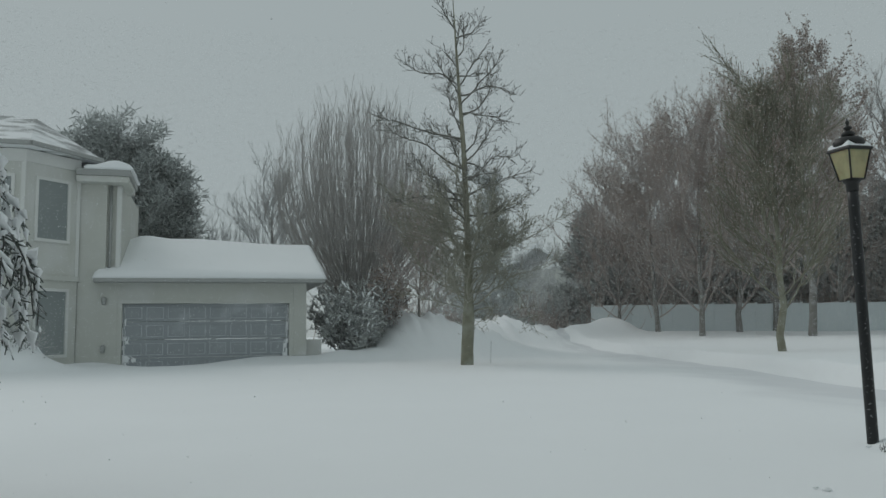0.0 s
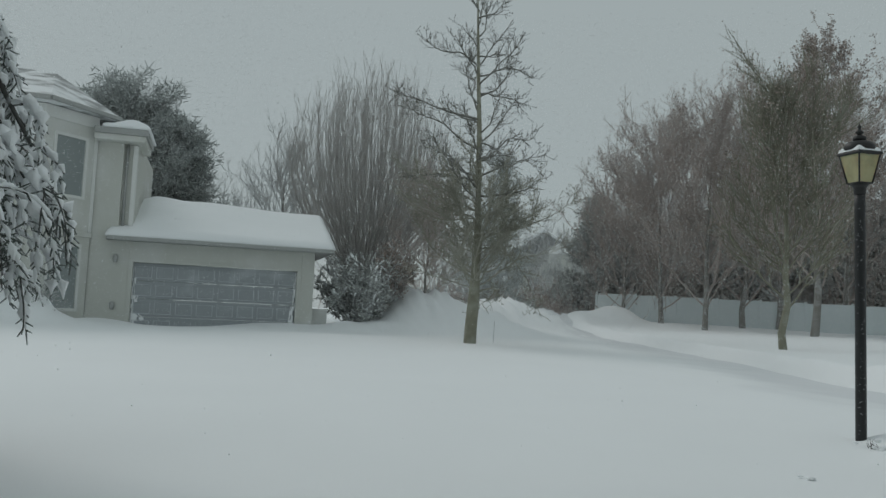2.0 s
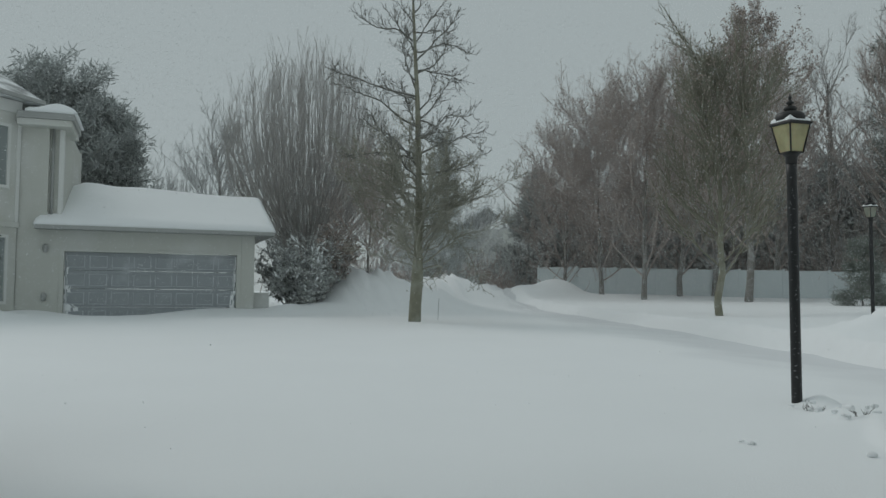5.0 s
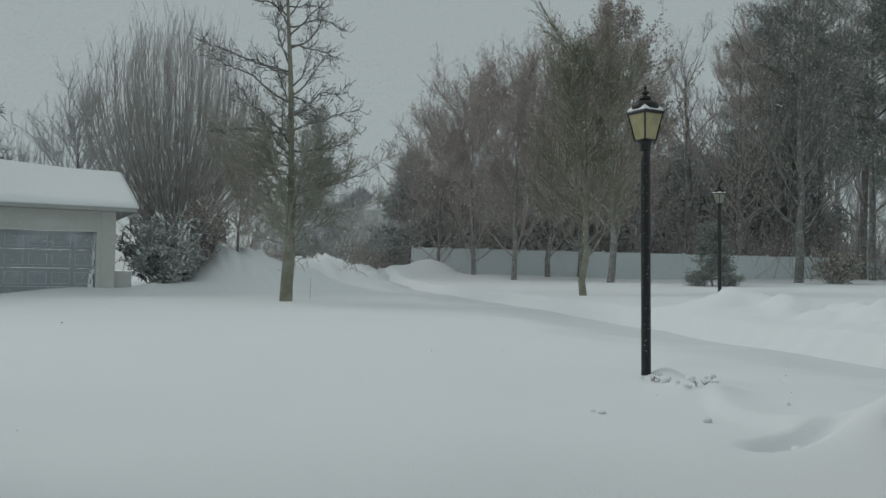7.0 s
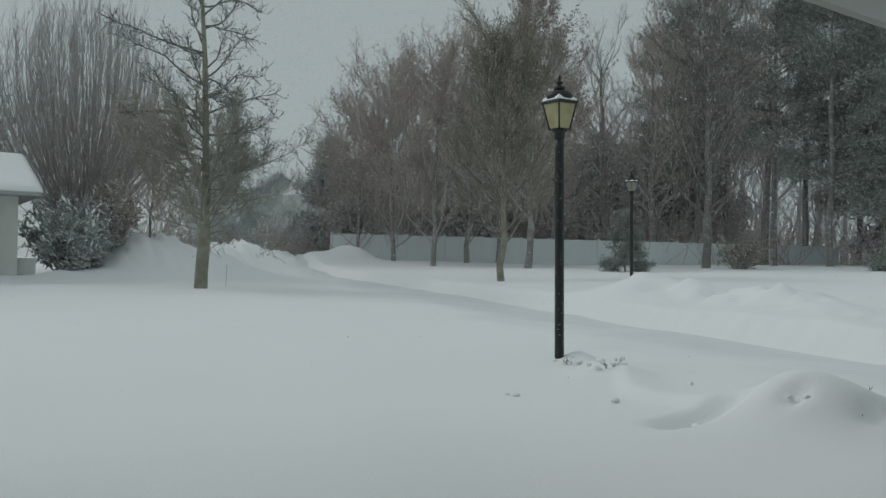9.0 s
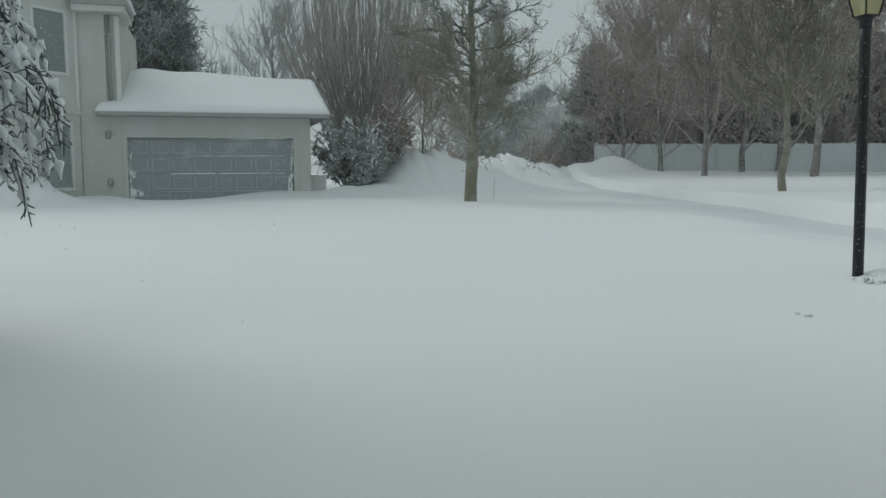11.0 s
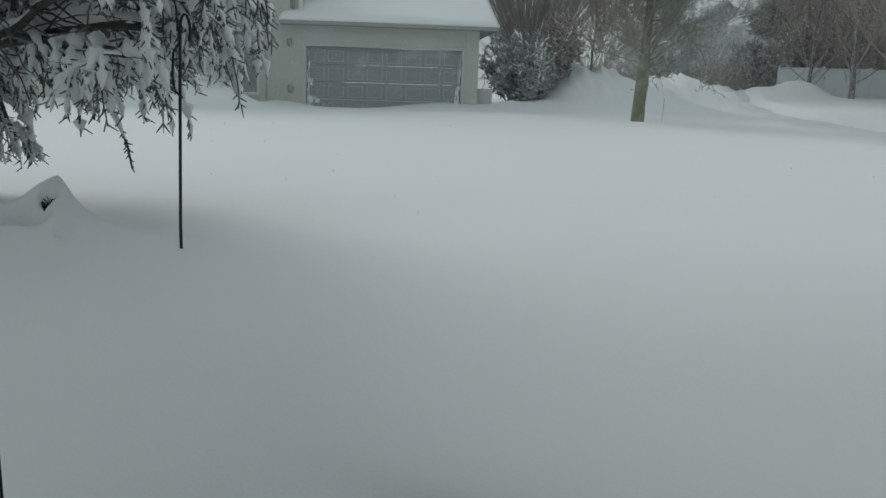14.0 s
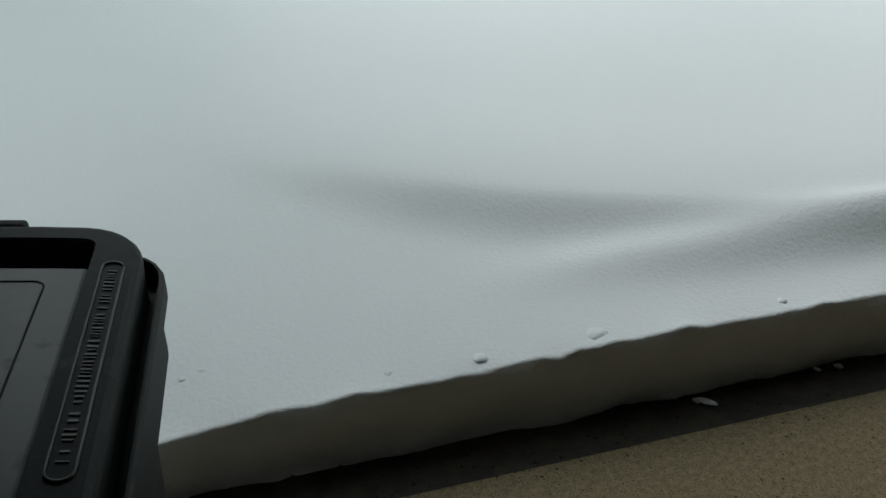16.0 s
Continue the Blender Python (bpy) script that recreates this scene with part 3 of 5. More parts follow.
# ---- street lamps ----
def street_lamp(x, y, z, label, pane):
    lamp = _placed("street_lamp", (x, y, z), label, "street lamp", "street lamps", "")
    lamp.rotation_euler = (0.008, -0.020, 0)
    lathe("post", [(0.041, -0.6), (0.041, 0.0), (0.040, 0.9), (0.040, 1.80), (0.039, 1.965)], BLACK, lamp, 14, "black post speckled with snow")
    lathe("collar", [(0.044, 1.90), (0.046, 1.95), (0.052, 1.96), (0.066, 1.975), (0.066, 1.988), (0.05, 1.992)], IRON, lamp, 14)
    sq = radians(45)
    g = part_frustum("glass", 0.060, 1.99, 0.101, 2.165, pane[0], lamp)
    tagged(g, pane[1])
    for k in range(4):
        a = sq + k * math.pi / 2
        c, s = math.cos(a), math.sin(a)
        p0, p1 = Vector((c * 0.086, s * 0.086, 1.985)), Vector((c * 0.145, s * 0.145, 2.17))
        tube("glazing_bar", [p0, p1], [0.0075, 0.0075], IRON, lamp, 5)
    lathe("roof", [(0.156, 2.160), (0.163, 2.168), (0.160, 2.178), (0.140, 2.190), (0.112, 2.205), (0.03, 2.21)], IRON, lamp, 4, turn=sq, smooth=False)
    lathe("hood", [(0.112, 2.196), (0.116, 2.212), (0.114, 2.232), (0.098, 2.255), (0.066, 2.268), (0.03, 2.275)], IRON, lamp, 16)
    lathe("vent", [(0.030, 2.268), (0.046, 2.276), (0.052, 2.292), (0.044, 2.308), (0.02, 2.318)], IRON, lamp, 14)
    for k in range(4):
        a, b = (Vector((math.cos(sq + (k + e) * math.pi / 2) * 0.148, math.sin(sq + (k + e) * math.pi / 2) * 0.148, 2.160)) for e in (0, 1))
        tube("glazing_bar", [a, b], [0.006, 0.006], IRON, lamp, 5)
        a, b = (v * 0.6 + Vector((0, 0, 0.692)) for v in (a, b))
        tube("glazing_bar", [a, b], [0.006, 0.006], IRON, lamp, 5)
    lathe("finial", [(0.018, 2.312), (0.016, 2.325), (0.030, 2.335), (0.032, 2.345), (0.014, 2.357), (0.011, 2.372), (0.016, 2.384), (0.007, 2.40), (0.002, 2.42)], IRON, lamp, 12)
    vs, fs = [], []
    n = 20
    for i in range(n + 1):
        for j in range(n + 1):
            u, v = -1 + 2 * i / n, -1 + 2 * j / n
            e = max(abs(u), abs(v))
            base = 2.182 + 0.022 * max(0, 1 - e) / 0.45 if e > 0.55 else 2.204
            q = 0.030 * math.sqrt(max(0, 1 - e ** 6)) * (0.85 + 0.6 * noise.noise((u * 2, v * 2, x))) - (0.05 if e < 0.6 else 0.0)
            vs.append((u * 0.112, v * 0.112, base + q))
    for i in range(n):
        for j in range(n):
            q = i * (n + 1) + j
            fs.append((q, q + n + 1, q + n + 2, q + 1))
    mesh_object("snow_cap", vs, fs, SNOW_LUMP, lamp, True, "cap of snow on the lantern's brim")
    for ob in lamp.children:
        for v in ob.data.vertices:
            v.co.z += 0.05 if v.co.z > 2.1 else 0.0
    return lamp


def part_frustum(name, r0, z0, r1, z1, mat, parent):
    vs = [(sx * r, sy * r, z) for r, z in ((r0, z0), (r1, z1)) for sx, sy in ((-1, -1), (1, -1), (1, 1), (-1, 1))]
    fs = [(3, 2, 1, 0), (4, 5, 6, 7)] + [(k, (k + 1) % 4, 4 + (k + 1) % 4, 4 + k) for k in range(4)]
    return mesh_object(name, vs, fs, mat, parent)


def tube_data(points, radii, sides, verts, faces):
    base = len(verts)
    n = len(points)
    prev = None
    for i, (p, r) in enumerate(zip(points, radii)):
        d = points[min(i + 1, n - 1)] - points[max(i - 1, 0)]
        if d.length < 1e-9:
            d = Vector((0, 0, 1))
        d = d.normalized()
        if prev is None:
            u = d.orthogonal().normalized()
        else:
            u = prev - d * prev.dot(d)
            u = u.normalized() if u.length > 1e-6 else d.orthogonal().normalized()
        prev = u
        w = d.cross(u)
        for k in range(sides):
            a = 2 * math.pi * k / sides
            verts.append(p + (u * math.cos(a) + w * math.sin(a)) * r)
    for i in range(n - 1):
        for k in range(sides):
            j = (k + 1) % sides
            faces.append((base + i * sides + k, base + i * sides + j, base + (i + 1) * sides + j, base + (i + 1) * sides + k))
    faces.append(tuple(base + k for k in range(sides - 1, -1, -1)))
    faces.append(tuple(base + (n - 1) * sides + k for k in range(sides)))


def tube(name, points, radii, mat, parent=None, sides=6, label=""):
    vs, fs = [], []
    tube_data([Vector(p) for p in points], radii, sides, vs, fs)
    return mesh_object(name, vs, fs, mat, parent, True, label)


def lamp_glass(name, base):
    """Frosted glass: lets some of the sky through, dull on its face."""
    m = material(name, base, 0.45, vary=0.12, scale=9, bump=0.05, second=[c * 0.72 for c in base], second_scale=7, second_amount=0.35)
    m.node_tree.nodes["Principled BSDF"].inputs["Subsurface Weight"].default_value = 0.3
    return m


YELLOWGLASS = lamp_glass("yellow_lamp_glass", (0.42, 0.385, 0.215))
GREYGLASS = lamp_glass("grey_lamp_glass", (0.26, 0.27, 0.22))
street_lamp(4.82, 5.12, 0.61, "black street lamp with yellow glass lantern and snow cap", (YELLOWGLASS, "pale yellow frosted glass"))
street_lamp(14.75, 13.25, 1.20, "black street lamp beyond the street, half hidden by a snow ridge", (GREYGLASS, "dull grey frosted glass"))


# ---- white fence ----
FENCE_A, FENCE_B = Vector((22.2, 43.8, 1.50)), Vector((45.4, 25.2, 1.02))
fence = tagged(new("fence"), "white vinyl panel fence behind the lawn", "fence")
fence.location = FENCE_A
_d = FENCE_B - FENCE_A
_turn = math.atan2(_d.y, _d.x)
N_PANEL = 13
for k in range(N_PANEL + 1):
    p = _d * (k / N_PANEL)
    m = Matrix.Translation(p) @ Matrix.Rotation(_turn, 4, "Z")
    box("post", -0.065, 0.065, -0.065, 0.065, -0.6, 1.66, VINYL, fence, 0.01, m=m)
    if k < N_PANEL:
        ln = math.hypot(_d.x, _d.y) / N_PANEL
        dz = _d.z / N_PANEL
        box("panel", 0.07, ln - 0.07, -0.02, 0.02, -0.4, 1.48 + dz, VINYL, fence, 0.0, m=m)
        box("rail", 0.07, ln - 0.07, -0.035, 0.035, 1.48 + dz, 1.60 + dz, VINYL, fence, 0.01, m=m)


# ---- trees ----
def bark(name, base, patch_tone, amount, scale=2.5):
    return material(name, base, 0.95, vary=0.35, scale=7, bump=0.6, bump_scale=28, second=patch_tone, second_scale=scale, second_amount=amount)


# Most barks here are paled: distance haze is put into their colour.
BARK_DARK = bark("dark_bark", (0.185, 0.185, 0.168), (0.29, 0.292, 0.28), 0.35)
BARK_MOSS = bark("mossy_bark", (0.225, 0.22, 0.168), (0.30, 0.305, 0.25), 0.5)
TWIG_MOSS = bark("lichened_twigs", (0.30, 0.295, 0.245), (0.36, 0.36, 0.315), 0.45)
BARK_GREY = bark("hazed_grey_bark", (0.37, 0.362, 0.35), (0.45, 0.45, 0.445), 0.35)
BARK_BROWN = bark("hazed_brown_bark", (0.43, 0.368, 0.335), (0.48, 0.445, 0.42), 0.4)
BARK_FAR = bark("hazed_far_bark", (0.40, 0.405, 0.405), (0.54, 0.56, 0.56), 0.45)
BARK_STEM = bark("grey_stem_bark", (0.42, 0.405, 0.387), (0.48, 0.47, 0.46), 0.3)
BARK_TRUNK = bark("hazed_trunk_bark", (0.215, 0.205, 0.19), (0.36, 0.355, 0.345), 0.35)
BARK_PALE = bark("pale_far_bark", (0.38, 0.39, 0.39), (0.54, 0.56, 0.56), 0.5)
# Most needle and leaf colours are lightened to stand in for haze.
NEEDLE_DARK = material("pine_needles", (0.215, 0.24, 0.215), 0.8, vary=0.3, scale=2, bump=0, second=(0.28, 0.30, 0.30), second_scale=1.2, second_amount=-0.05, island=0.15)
NEEDLE_GREY = material("hazed_grey_needles", (0.38, 0.41, 0.40), 0.8, vary=0.3, scale=1.5, bump=0, second=(0.42, 0.45, 0.45), second_scale=0.9, second_amount=0.1, island=0.15)
NEEDLE_PINE = material("hazed_pine_needles", (0.37, 0.395, 0.385), 0.8, vary=0.3, scale=1.5, bump=0, second=(0.40, 0.43, 0.43), second_scale=0.9, second_amount=0.1, island=0.2)
NEEDLE_FAR = material("hazed_far_needles", (0.46, 0.49, 0.485), 0.85, vary=0.25, scale=1.5, bump=0, second=(0.52, 0.55, 0.55), second_scale=3.0, second_amount=0.15, island=0.25)
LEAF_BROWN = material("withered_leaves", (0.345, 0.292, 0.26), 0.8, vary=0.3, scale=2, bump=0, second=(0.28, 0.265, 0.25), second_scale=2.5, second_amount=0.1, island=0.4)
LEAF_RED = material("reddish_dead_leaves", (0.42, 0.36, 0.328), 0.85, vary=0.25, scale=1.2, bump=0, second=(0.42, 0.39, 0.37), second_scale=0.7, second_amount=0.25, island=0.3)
NEEDLE_MID = material("hazed_spruce_needles", (0.42, 0.435, 0.425), 0.85, vary=0.25, scale=1.5, bump=0, second=(0.42, 0.44, 0.44), second_scale=2.0, second_amount=0.1, island=0.2)
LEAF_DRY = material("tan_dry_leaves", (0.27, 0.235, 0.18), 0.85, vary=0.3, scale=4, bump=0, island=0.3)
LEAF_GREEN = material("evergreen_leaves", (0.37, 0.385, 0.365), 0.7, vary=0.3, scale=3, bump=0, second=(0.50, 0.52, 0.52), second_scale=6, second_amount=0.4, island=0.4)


def unit(v):
    return v / max(1e-9, float(np.linalg.norm(v)))


class Limbs:
    """Collects tapered branches and turns them into one mesh."""

    def __init__(self):
        self.lines = []

    def add(self, pts, r0, r1):
        self.lines.append((np.asarray(pts), np.linspace(r0, r1, len(pts))))
        return pts

    def data(self, sides):
        verts, faces, base = [], [], 0
        groups = {}
        for p, r in self.lines:
            groups.setdefault(len(p), []).append((p, r))
        for n, items in groups.items():
            P = np.array([i[0] for i in items])
            Rr = np.array([i[1] for i in items])
            d = np.gradient(P, axis=1)
            d /= np.linalg.norm(d, axis=2, keepdims=True) + 1e-9
            ref = np.where(np.abs(d[:, :1, 2:3]) > 0.8, np.array([1.0, 0.2, 0.0]), np.array([0.1, 0.2, 1.0]))
            u = np.cross(d, np.broadcast_to(ref, d.shape))
            u /= np.linalg.norm(u, axis=2, keepdims=True) + 1e-9
            w = np.cross(d, u)
            a = np.arange(sides) * 2 * math.pi / sides
            V = P[:, :, None] + Rr[:, :, None, None] * (u[:, :, None] * np.cos(a)[None, None, :, None] + w[:, :, None] * np.sin(a)[None, None, :, None])
            B = len(items)
            verts.append(V.reshape(-1, 3))
            b, i, k = np.meshgrid(np.arange(B), np.arange(n - 1), np.arange(sides), indexing="ij")
            q = base + b * n * sides + i * sides
            j = (k + 1) % sides
            faces.append(np.stack([q + k, q + j, q + sides + j, q + sides + k], -1).reshape(-1, 4))
            base += B * n * sides
        return np.concatenate(verts), np.concatenate(faces)

    def mesh(self, name, mat, parent, sides=4, label="", kind=""):
        v, f = self.data(sides)
        return quick_mesh(name, v, f, mat, parent, label, kind, True)


def quick_mesh(name, v, f, mat, parent, label="", kind="", smooth_=False):
    me = bpy.data.meshes.new(name)
    me.from_pydata(v.tolist(), [], f.tolist())
    if smooth_:
        me.polygons.foreach_set("use_smooth", [True] * len(me.polygons))
    me.materials.append(mat)
    me.update()
    ob = new(name, me)
    if parent:
        ob.parent = parent
    return tagged(ob, label, kind=kind)


def line(rng, start, way, length, n, up=0.0, wob=0.12):
    """A wandering branch of n points; up bends it skywards (or down)."""
    p, d = np.array(start, float), unit(np.array(way, float))
    pts, step = [p.copy()], length / (n - 1)
    for _ in range(n - 1):
        d = unit(d + rng.normal(0, wob, 3) + np.array([0, 0, up / (n - 1)]))
        p = p + d * step
        pts.append(p.copy())
    return np.array(pts)


def at(pts, f):
    k = f * (len(pts) - 1)
    i = min(int(k), len(pts) - 2)
    return pts[i] + (pts[i + 1] - pts[i]) * (k - i), unit(pts[i + 1] - pts[i])


def side_way(rng, d, spread):
    v = rng.normal(0, 1, 3)
    v = unit(v - d * float(v @ d))
    return unit(d * math.cos(spread) + v * math.sin(spread))


def leader_tree(place, height_, label):
    """The young street tree with a straight leader, tiers of limbs and a dense lower crown."""
    rng = np.random.default_rng(7)
    t = _placed("tree", place, label, "tree", "", "")
    trunk, limbs, twigs, low, low_twigs = Limbs(), Limbs(), Limbs(), Limbs(), Limbs()
    lead = np.array([(0.0, 0, -0.4), (0.02, 0, 0.4), (0.07, 0, 1.15), (0.08, 0, 1.8), (0.10, 0.02, 3.0), (0.06, 0, 4.3), (0.02, 0, 5.6), (-0.06, 0.02, 7.0), (-0.14, 0, 8.4), (-0.2, 0, 9.6)])
    trunk.lines.append((lead, np.array([0.17, 0.155, 0.15, 0.11, 0.085, 0.075, 0.062, 0.045, 0.028, 0.01])))
    spec = []
    for k in range(46):
        z = 1.25 + 2.3 * (k / 46) ** 1.1
        spec.append((z, k * 2.4 + rng.uniform(-0.5, 0.5), rng.uniform(1.5, 2.75), rng.uniform(36, 78), 1.2, 0.20))
    for k in range(22):
        z = 3.4 + 5.6 * k / 22
        spec.append((z, rng.uniform(0, 6.28), (2.6 - 0.24 * (z - 3.2)) * rng.uniform(0.55, 1.0), rng.uniform(50, 85), 1.2, 0.2))
    spec += [(z, a_, l_, t_, 1.0, 0.17) for z, a_, l_, t_ in ((4.3, 0.1, 2.5, 80), (3.8, -0.2, 2.3, 78), (5.0, 3.2, 2.4, 84), (5.8, 3.0, 2.6, 74), (6.4, 0.1, 1.6, 55), (5.2, 0.3, 1.9, 68),
                                                             (4.3, 3.0, 1.7, 75), (3.2, 0.3, 2.7, 82), (2.7, -0.1, 2.8, 82), (3.2, 3.4, 2.3, 80), (2.4, 0.2, 2.6, 75), (4.7, -0.3, 2.2, 70), (7.0, 3.3, 1.3, 50), (7.2, -0.1, 1.1, 50))]
    for z, az, ln, tilt, up, kink in spec:
        f = np.interp(z, lead[:, 2], np.linspace(0, 1, len(lead)))
        p, _ = at(lead, f)
        tl = radians(tilt)
        way = (math.cos(az) * math.sin(tl), math.sin(az) * math.sin(tl), math.cos(tl))
        b = line(rng, p, way, ln, 11, up * 0.55 - 0.1, kink)
        (low if z < 3.6 else limbs).add(b, (0.013 if z < 3.6 else 0.019) + 0.005 * ln, 0.006)
        for _ in range(int((13 if z < 3.6 else 11) * ln)):
            q, d = at(b, rng.uniform(0.25, 1))
            s = line(rng, q, side_way(rng, d, rng.uniform(0.5, 1.0)), rng.uniform(0.22, 0.62), 5, 0.5, 0.22)
            tw = low_twigs if z < 3.6 else twigs
            tw.add(s, 0.009 if z < 3.6 else 0.010, 0.005)
            for _ in range(3):
                q2, d2 = at(s, rng.uniform(0.3, 1))
                w = line(rng, q2, side_way(rng, d2, rng.uniform(0.5, 1.2)), rng.uniform(0.07, 0.22), 3, 0.3, 0.25)
                tw.add(w, 0.006, 0.005)
                if rng.random() < 0.4:
                    e = w[-1]
                    tw.add(np.array([e - [0, 0, 0.018], e, e + [0, 0, 0.018]]), 0.012, 0.012)
    trunk.mesh("trunk", BARK_MOSS, t, 12, "mossy grey-brown trunk")
    limbs.mesh("branching", BARK_DARK, t, 6, "", "stuff")
    twigs.mesh("twig_crown", BARK_DARK, t, 3, "", "stuff")
    low.mesh("branching", TWIG_MOSS, t, 5, "mossy lower limbs", "stuff")
    low_twigs.mesh("twig_crown", TWIG_MOSS, t, 3, "dense greenish lower twigs", "stuff")
    return t


def vase_tree(place, height_, width, label, mat, seed, stems=150):
    """Many straight stems fanning up from a short trunk."""
    rng = np.random.default_rng(seed)
    t = _placed("tree", place, label, "tree", "", "")
    trunk, limbs, twigs = Limbs(), Limbs(), Limbs()
    trunk.lines.append((np.array([(0, 0, -0.4), (0, 0, 0.4), (0.03, 0, 1.0), (0.05, 0, 1.9)]), np.array([0.34, 0.28, 0.26, 0.22])))
    for k in range(stems):
        az, r = rng.uniform(0, 6.28), math.sqrt(rng.uniform(0, 1))
        out = r * width
        zt = height_ * (1 - 0.40 * r ** 2.3) * rng.uniform(0.86, 1.0)
        p0 = np.array([0.12 * math.cos(az), 0.12 * math.sin(az), rng.uniform(0.7, 1.9)])
        s = np.linspace(0, 1, 12)
        rad = 0.12 + out * (1 - (1 - s) ** 1.75) * (1 - 0.07 * s ** 3)
        pts = np.stack([rad * math.cos(az), rad * math.sin(az), p0[2] + (zt - p0[2]) * s ** 0.92], 1) + np.cumsum(rng.normal(0, 0.035, (12, 3)), 0)
        pts[:, :2] += p0[:2] * (1 - s)[:, None]
        limbs.add(pts, rng.uniform(0.016, 0.036), 0.006)
        for _ in range(13):
            q, d = at(pts, rng.uniform(0.3, 1))
            b = line(rng, q, side_way(rng, d, rng.uniform(0.2, 0.5)), rng.uniform(0.5, 1.4), 4, 0.5, 0.06)
            twigs.add(b, 0.007, 0.004)
            if rng.random() < 0.5:
                q2, d2 = at(b, rng.uniform(0.3, 0.9))
                twigs.add(line(rng, q2, side_way(rng, d2, 0.35), rng.uniform(0.3, 0.6), 4, 0.3, 0.08), 0.008, 0.005)
    for _ in range(260):
        az, r = rng.uniform(0, 6.28), rng.uniform(0.3, 1) * width
        q = (r * math.cos(az), r * math.sin(az), rng.uniform(1.2, 4.5))
        twigs.add(line(rng, q, (math.cos(az), math.sin(az), rng.uniform(-0.3, 0.8)), rng.uniform(0.4, 0.9), 5, 0.2, 0.25), 0.011, 0.006)
    trunk.mesh("trunk", mat, t, 10)
    limbs.mesh("branching", mat, t, 4, "", "stuff")
    twigs.mesh("twig_crown", mat, t, 3, "", "stuff")
    return t


def bare_tree(place, height_, width, label, mat, seed, fine=1.0, upright=0.6, clear=0.22, thick=1.0, lean=(0, 0), twig_r=0.008, group="", leaves=0):
    """A broad leafless tree: forked limbs and a haze of fine upright twigs."""
    rng = np.random.default_rng(seed)
    t = _placed("tree", place, label, "tree", group, "")
    trunk, limbs, twigs = Limbs(), Limbs(), Limbs()
    bare_crown(rng, trunk, limbs, twigs, np.zeros(3), height_, width, fine, upright, clear, thick, lean, twig_r)
    trunk.mesh("trunk", BARK_TRUNK, t, 10)
    limbs.mesh("branching", mat, t, 3, "", "stuff")
    twigs.mesh("twig_crown", mat, t, 3, "", "stuff")
    if leaves:
        scatter_leaves(rng, twigs, leaves * 2, 0.065, LEAF_RED, t, "few withered leaves and seed heads")
    return t


def scatter_leaves(rng, twigs, leaves, size, mat, parent, label):
    ends = np.concatenate([l[0][1:] for l in twigs.lines])
    C = ends[rng.integers(0, len(ends), leaves)] + rng.normal(0, 0.05, (leaves, 3))
    d = rng.normal(0, 1, (leaves, 3)) + np.array([0, 0, -0.6])
    d /= np.linalg.norm(d, axis=1, keepdims=True)
    s = np.cross(d, rng.normal(0, 1, (leaves, 3)))
    s /= np.linalg.norm(s, axis=1, keepdims=True)
    ln = size * rng.uniform(0.6, 1.3, (leaves, 1))
    V = np.stack([C, C + d * ln * 0.5 + s * ln * 0.32, C + d * ln, C + d * ln * 0.5 - s * ln * 0.32], 1).reshape(-1, 3)
    quick_mesh("foliage", V, np.arange(leaves * 4).reshape(-1, 4), mat, parent, label, "stuff")


def bare_crown(rng, trunk, limbs, twigs, base, height_, width, fine, upright, clear, thick, lean, twig_r, lite=False):
    n = 9
    s = np.linspace(0, 1, n)
    tp = np.stack([lean[0] * s + rng.normal(0, 0.05, n), lean[1] * s + rng.normal(0, 0.05, n), -0.4 + (height_ * 0.72) * s], 1) + base
    r0 = 0.017 * height_ * thick
    trunk.lines.append((tp, np.array([r0 * 1.25, r0, r0 * 0.92, r0 * 0.8, r0 * 0.68, r0 * 0.55, r0 * 0.42, r0 * 0.28, r0 * 0.12])))
    for k in range(int(26 * fine ** 0.5)):
        f = clear + (1 - clear) * (k + rng.random()) / (26 * fine ** 0.5)
        p, _ = at(tp, min(f, 0.99))
        az = k * 2.4 + rng.uniform(-0.5, 0.5)
        ln = width * (1.05 - 0.45 * f) * rng.uniform(0.75, 1.1)
        tl = radians(rng.uniform(34, 66) * (1 - 0.4 * f))
        b = line(rng, p, (math.cos(az) * math.sin(tl), math.sin(az) * math.sin(tl), math.cos(tl)), ln, 9, upright, 0.10)
        limbs.add(b, r0 * (0.38 - 0.22 * f), 0.010)
        for _ in range(int(9 * fine)):
            q, d = at(b, rng.uniform(0.2, 1))
            c = line(rng, q, side_way(rng, d, rng.uniform(0.35, 0.8)), ln * rng.uniform(0.25, 0.55), 7, upright * 1.2, 0.10)
            (twigs if lite else limbs).add(c[::2] if lite else c, 0.022, 0.008)
            for _ in range(4):
                q2, d2 = at(c, rng.uniform(0.2, 1))
                w = line(rng, q2, side_way(rng, d2, rng.uniform(0.3, 0.7)), rng.uniform(0.4, 1.1), 3 if lite else 4, upright, 0.10)
                twigs.add(w, twig_r * 1.3, twig_r * 0.7)
                for _ in range(0 if lite else 2):
                    q3, d3 = at(w, rng.uniform(0.1, 0.9))
                    twigs.add(line(rng, q3, side_way(rng, d3, rng.uniform(0.4, 0.9)), rng.uniform(0.25, 0.65), 3, upright * 0.5, 0.12), twig_r, twig_r * 0.6)


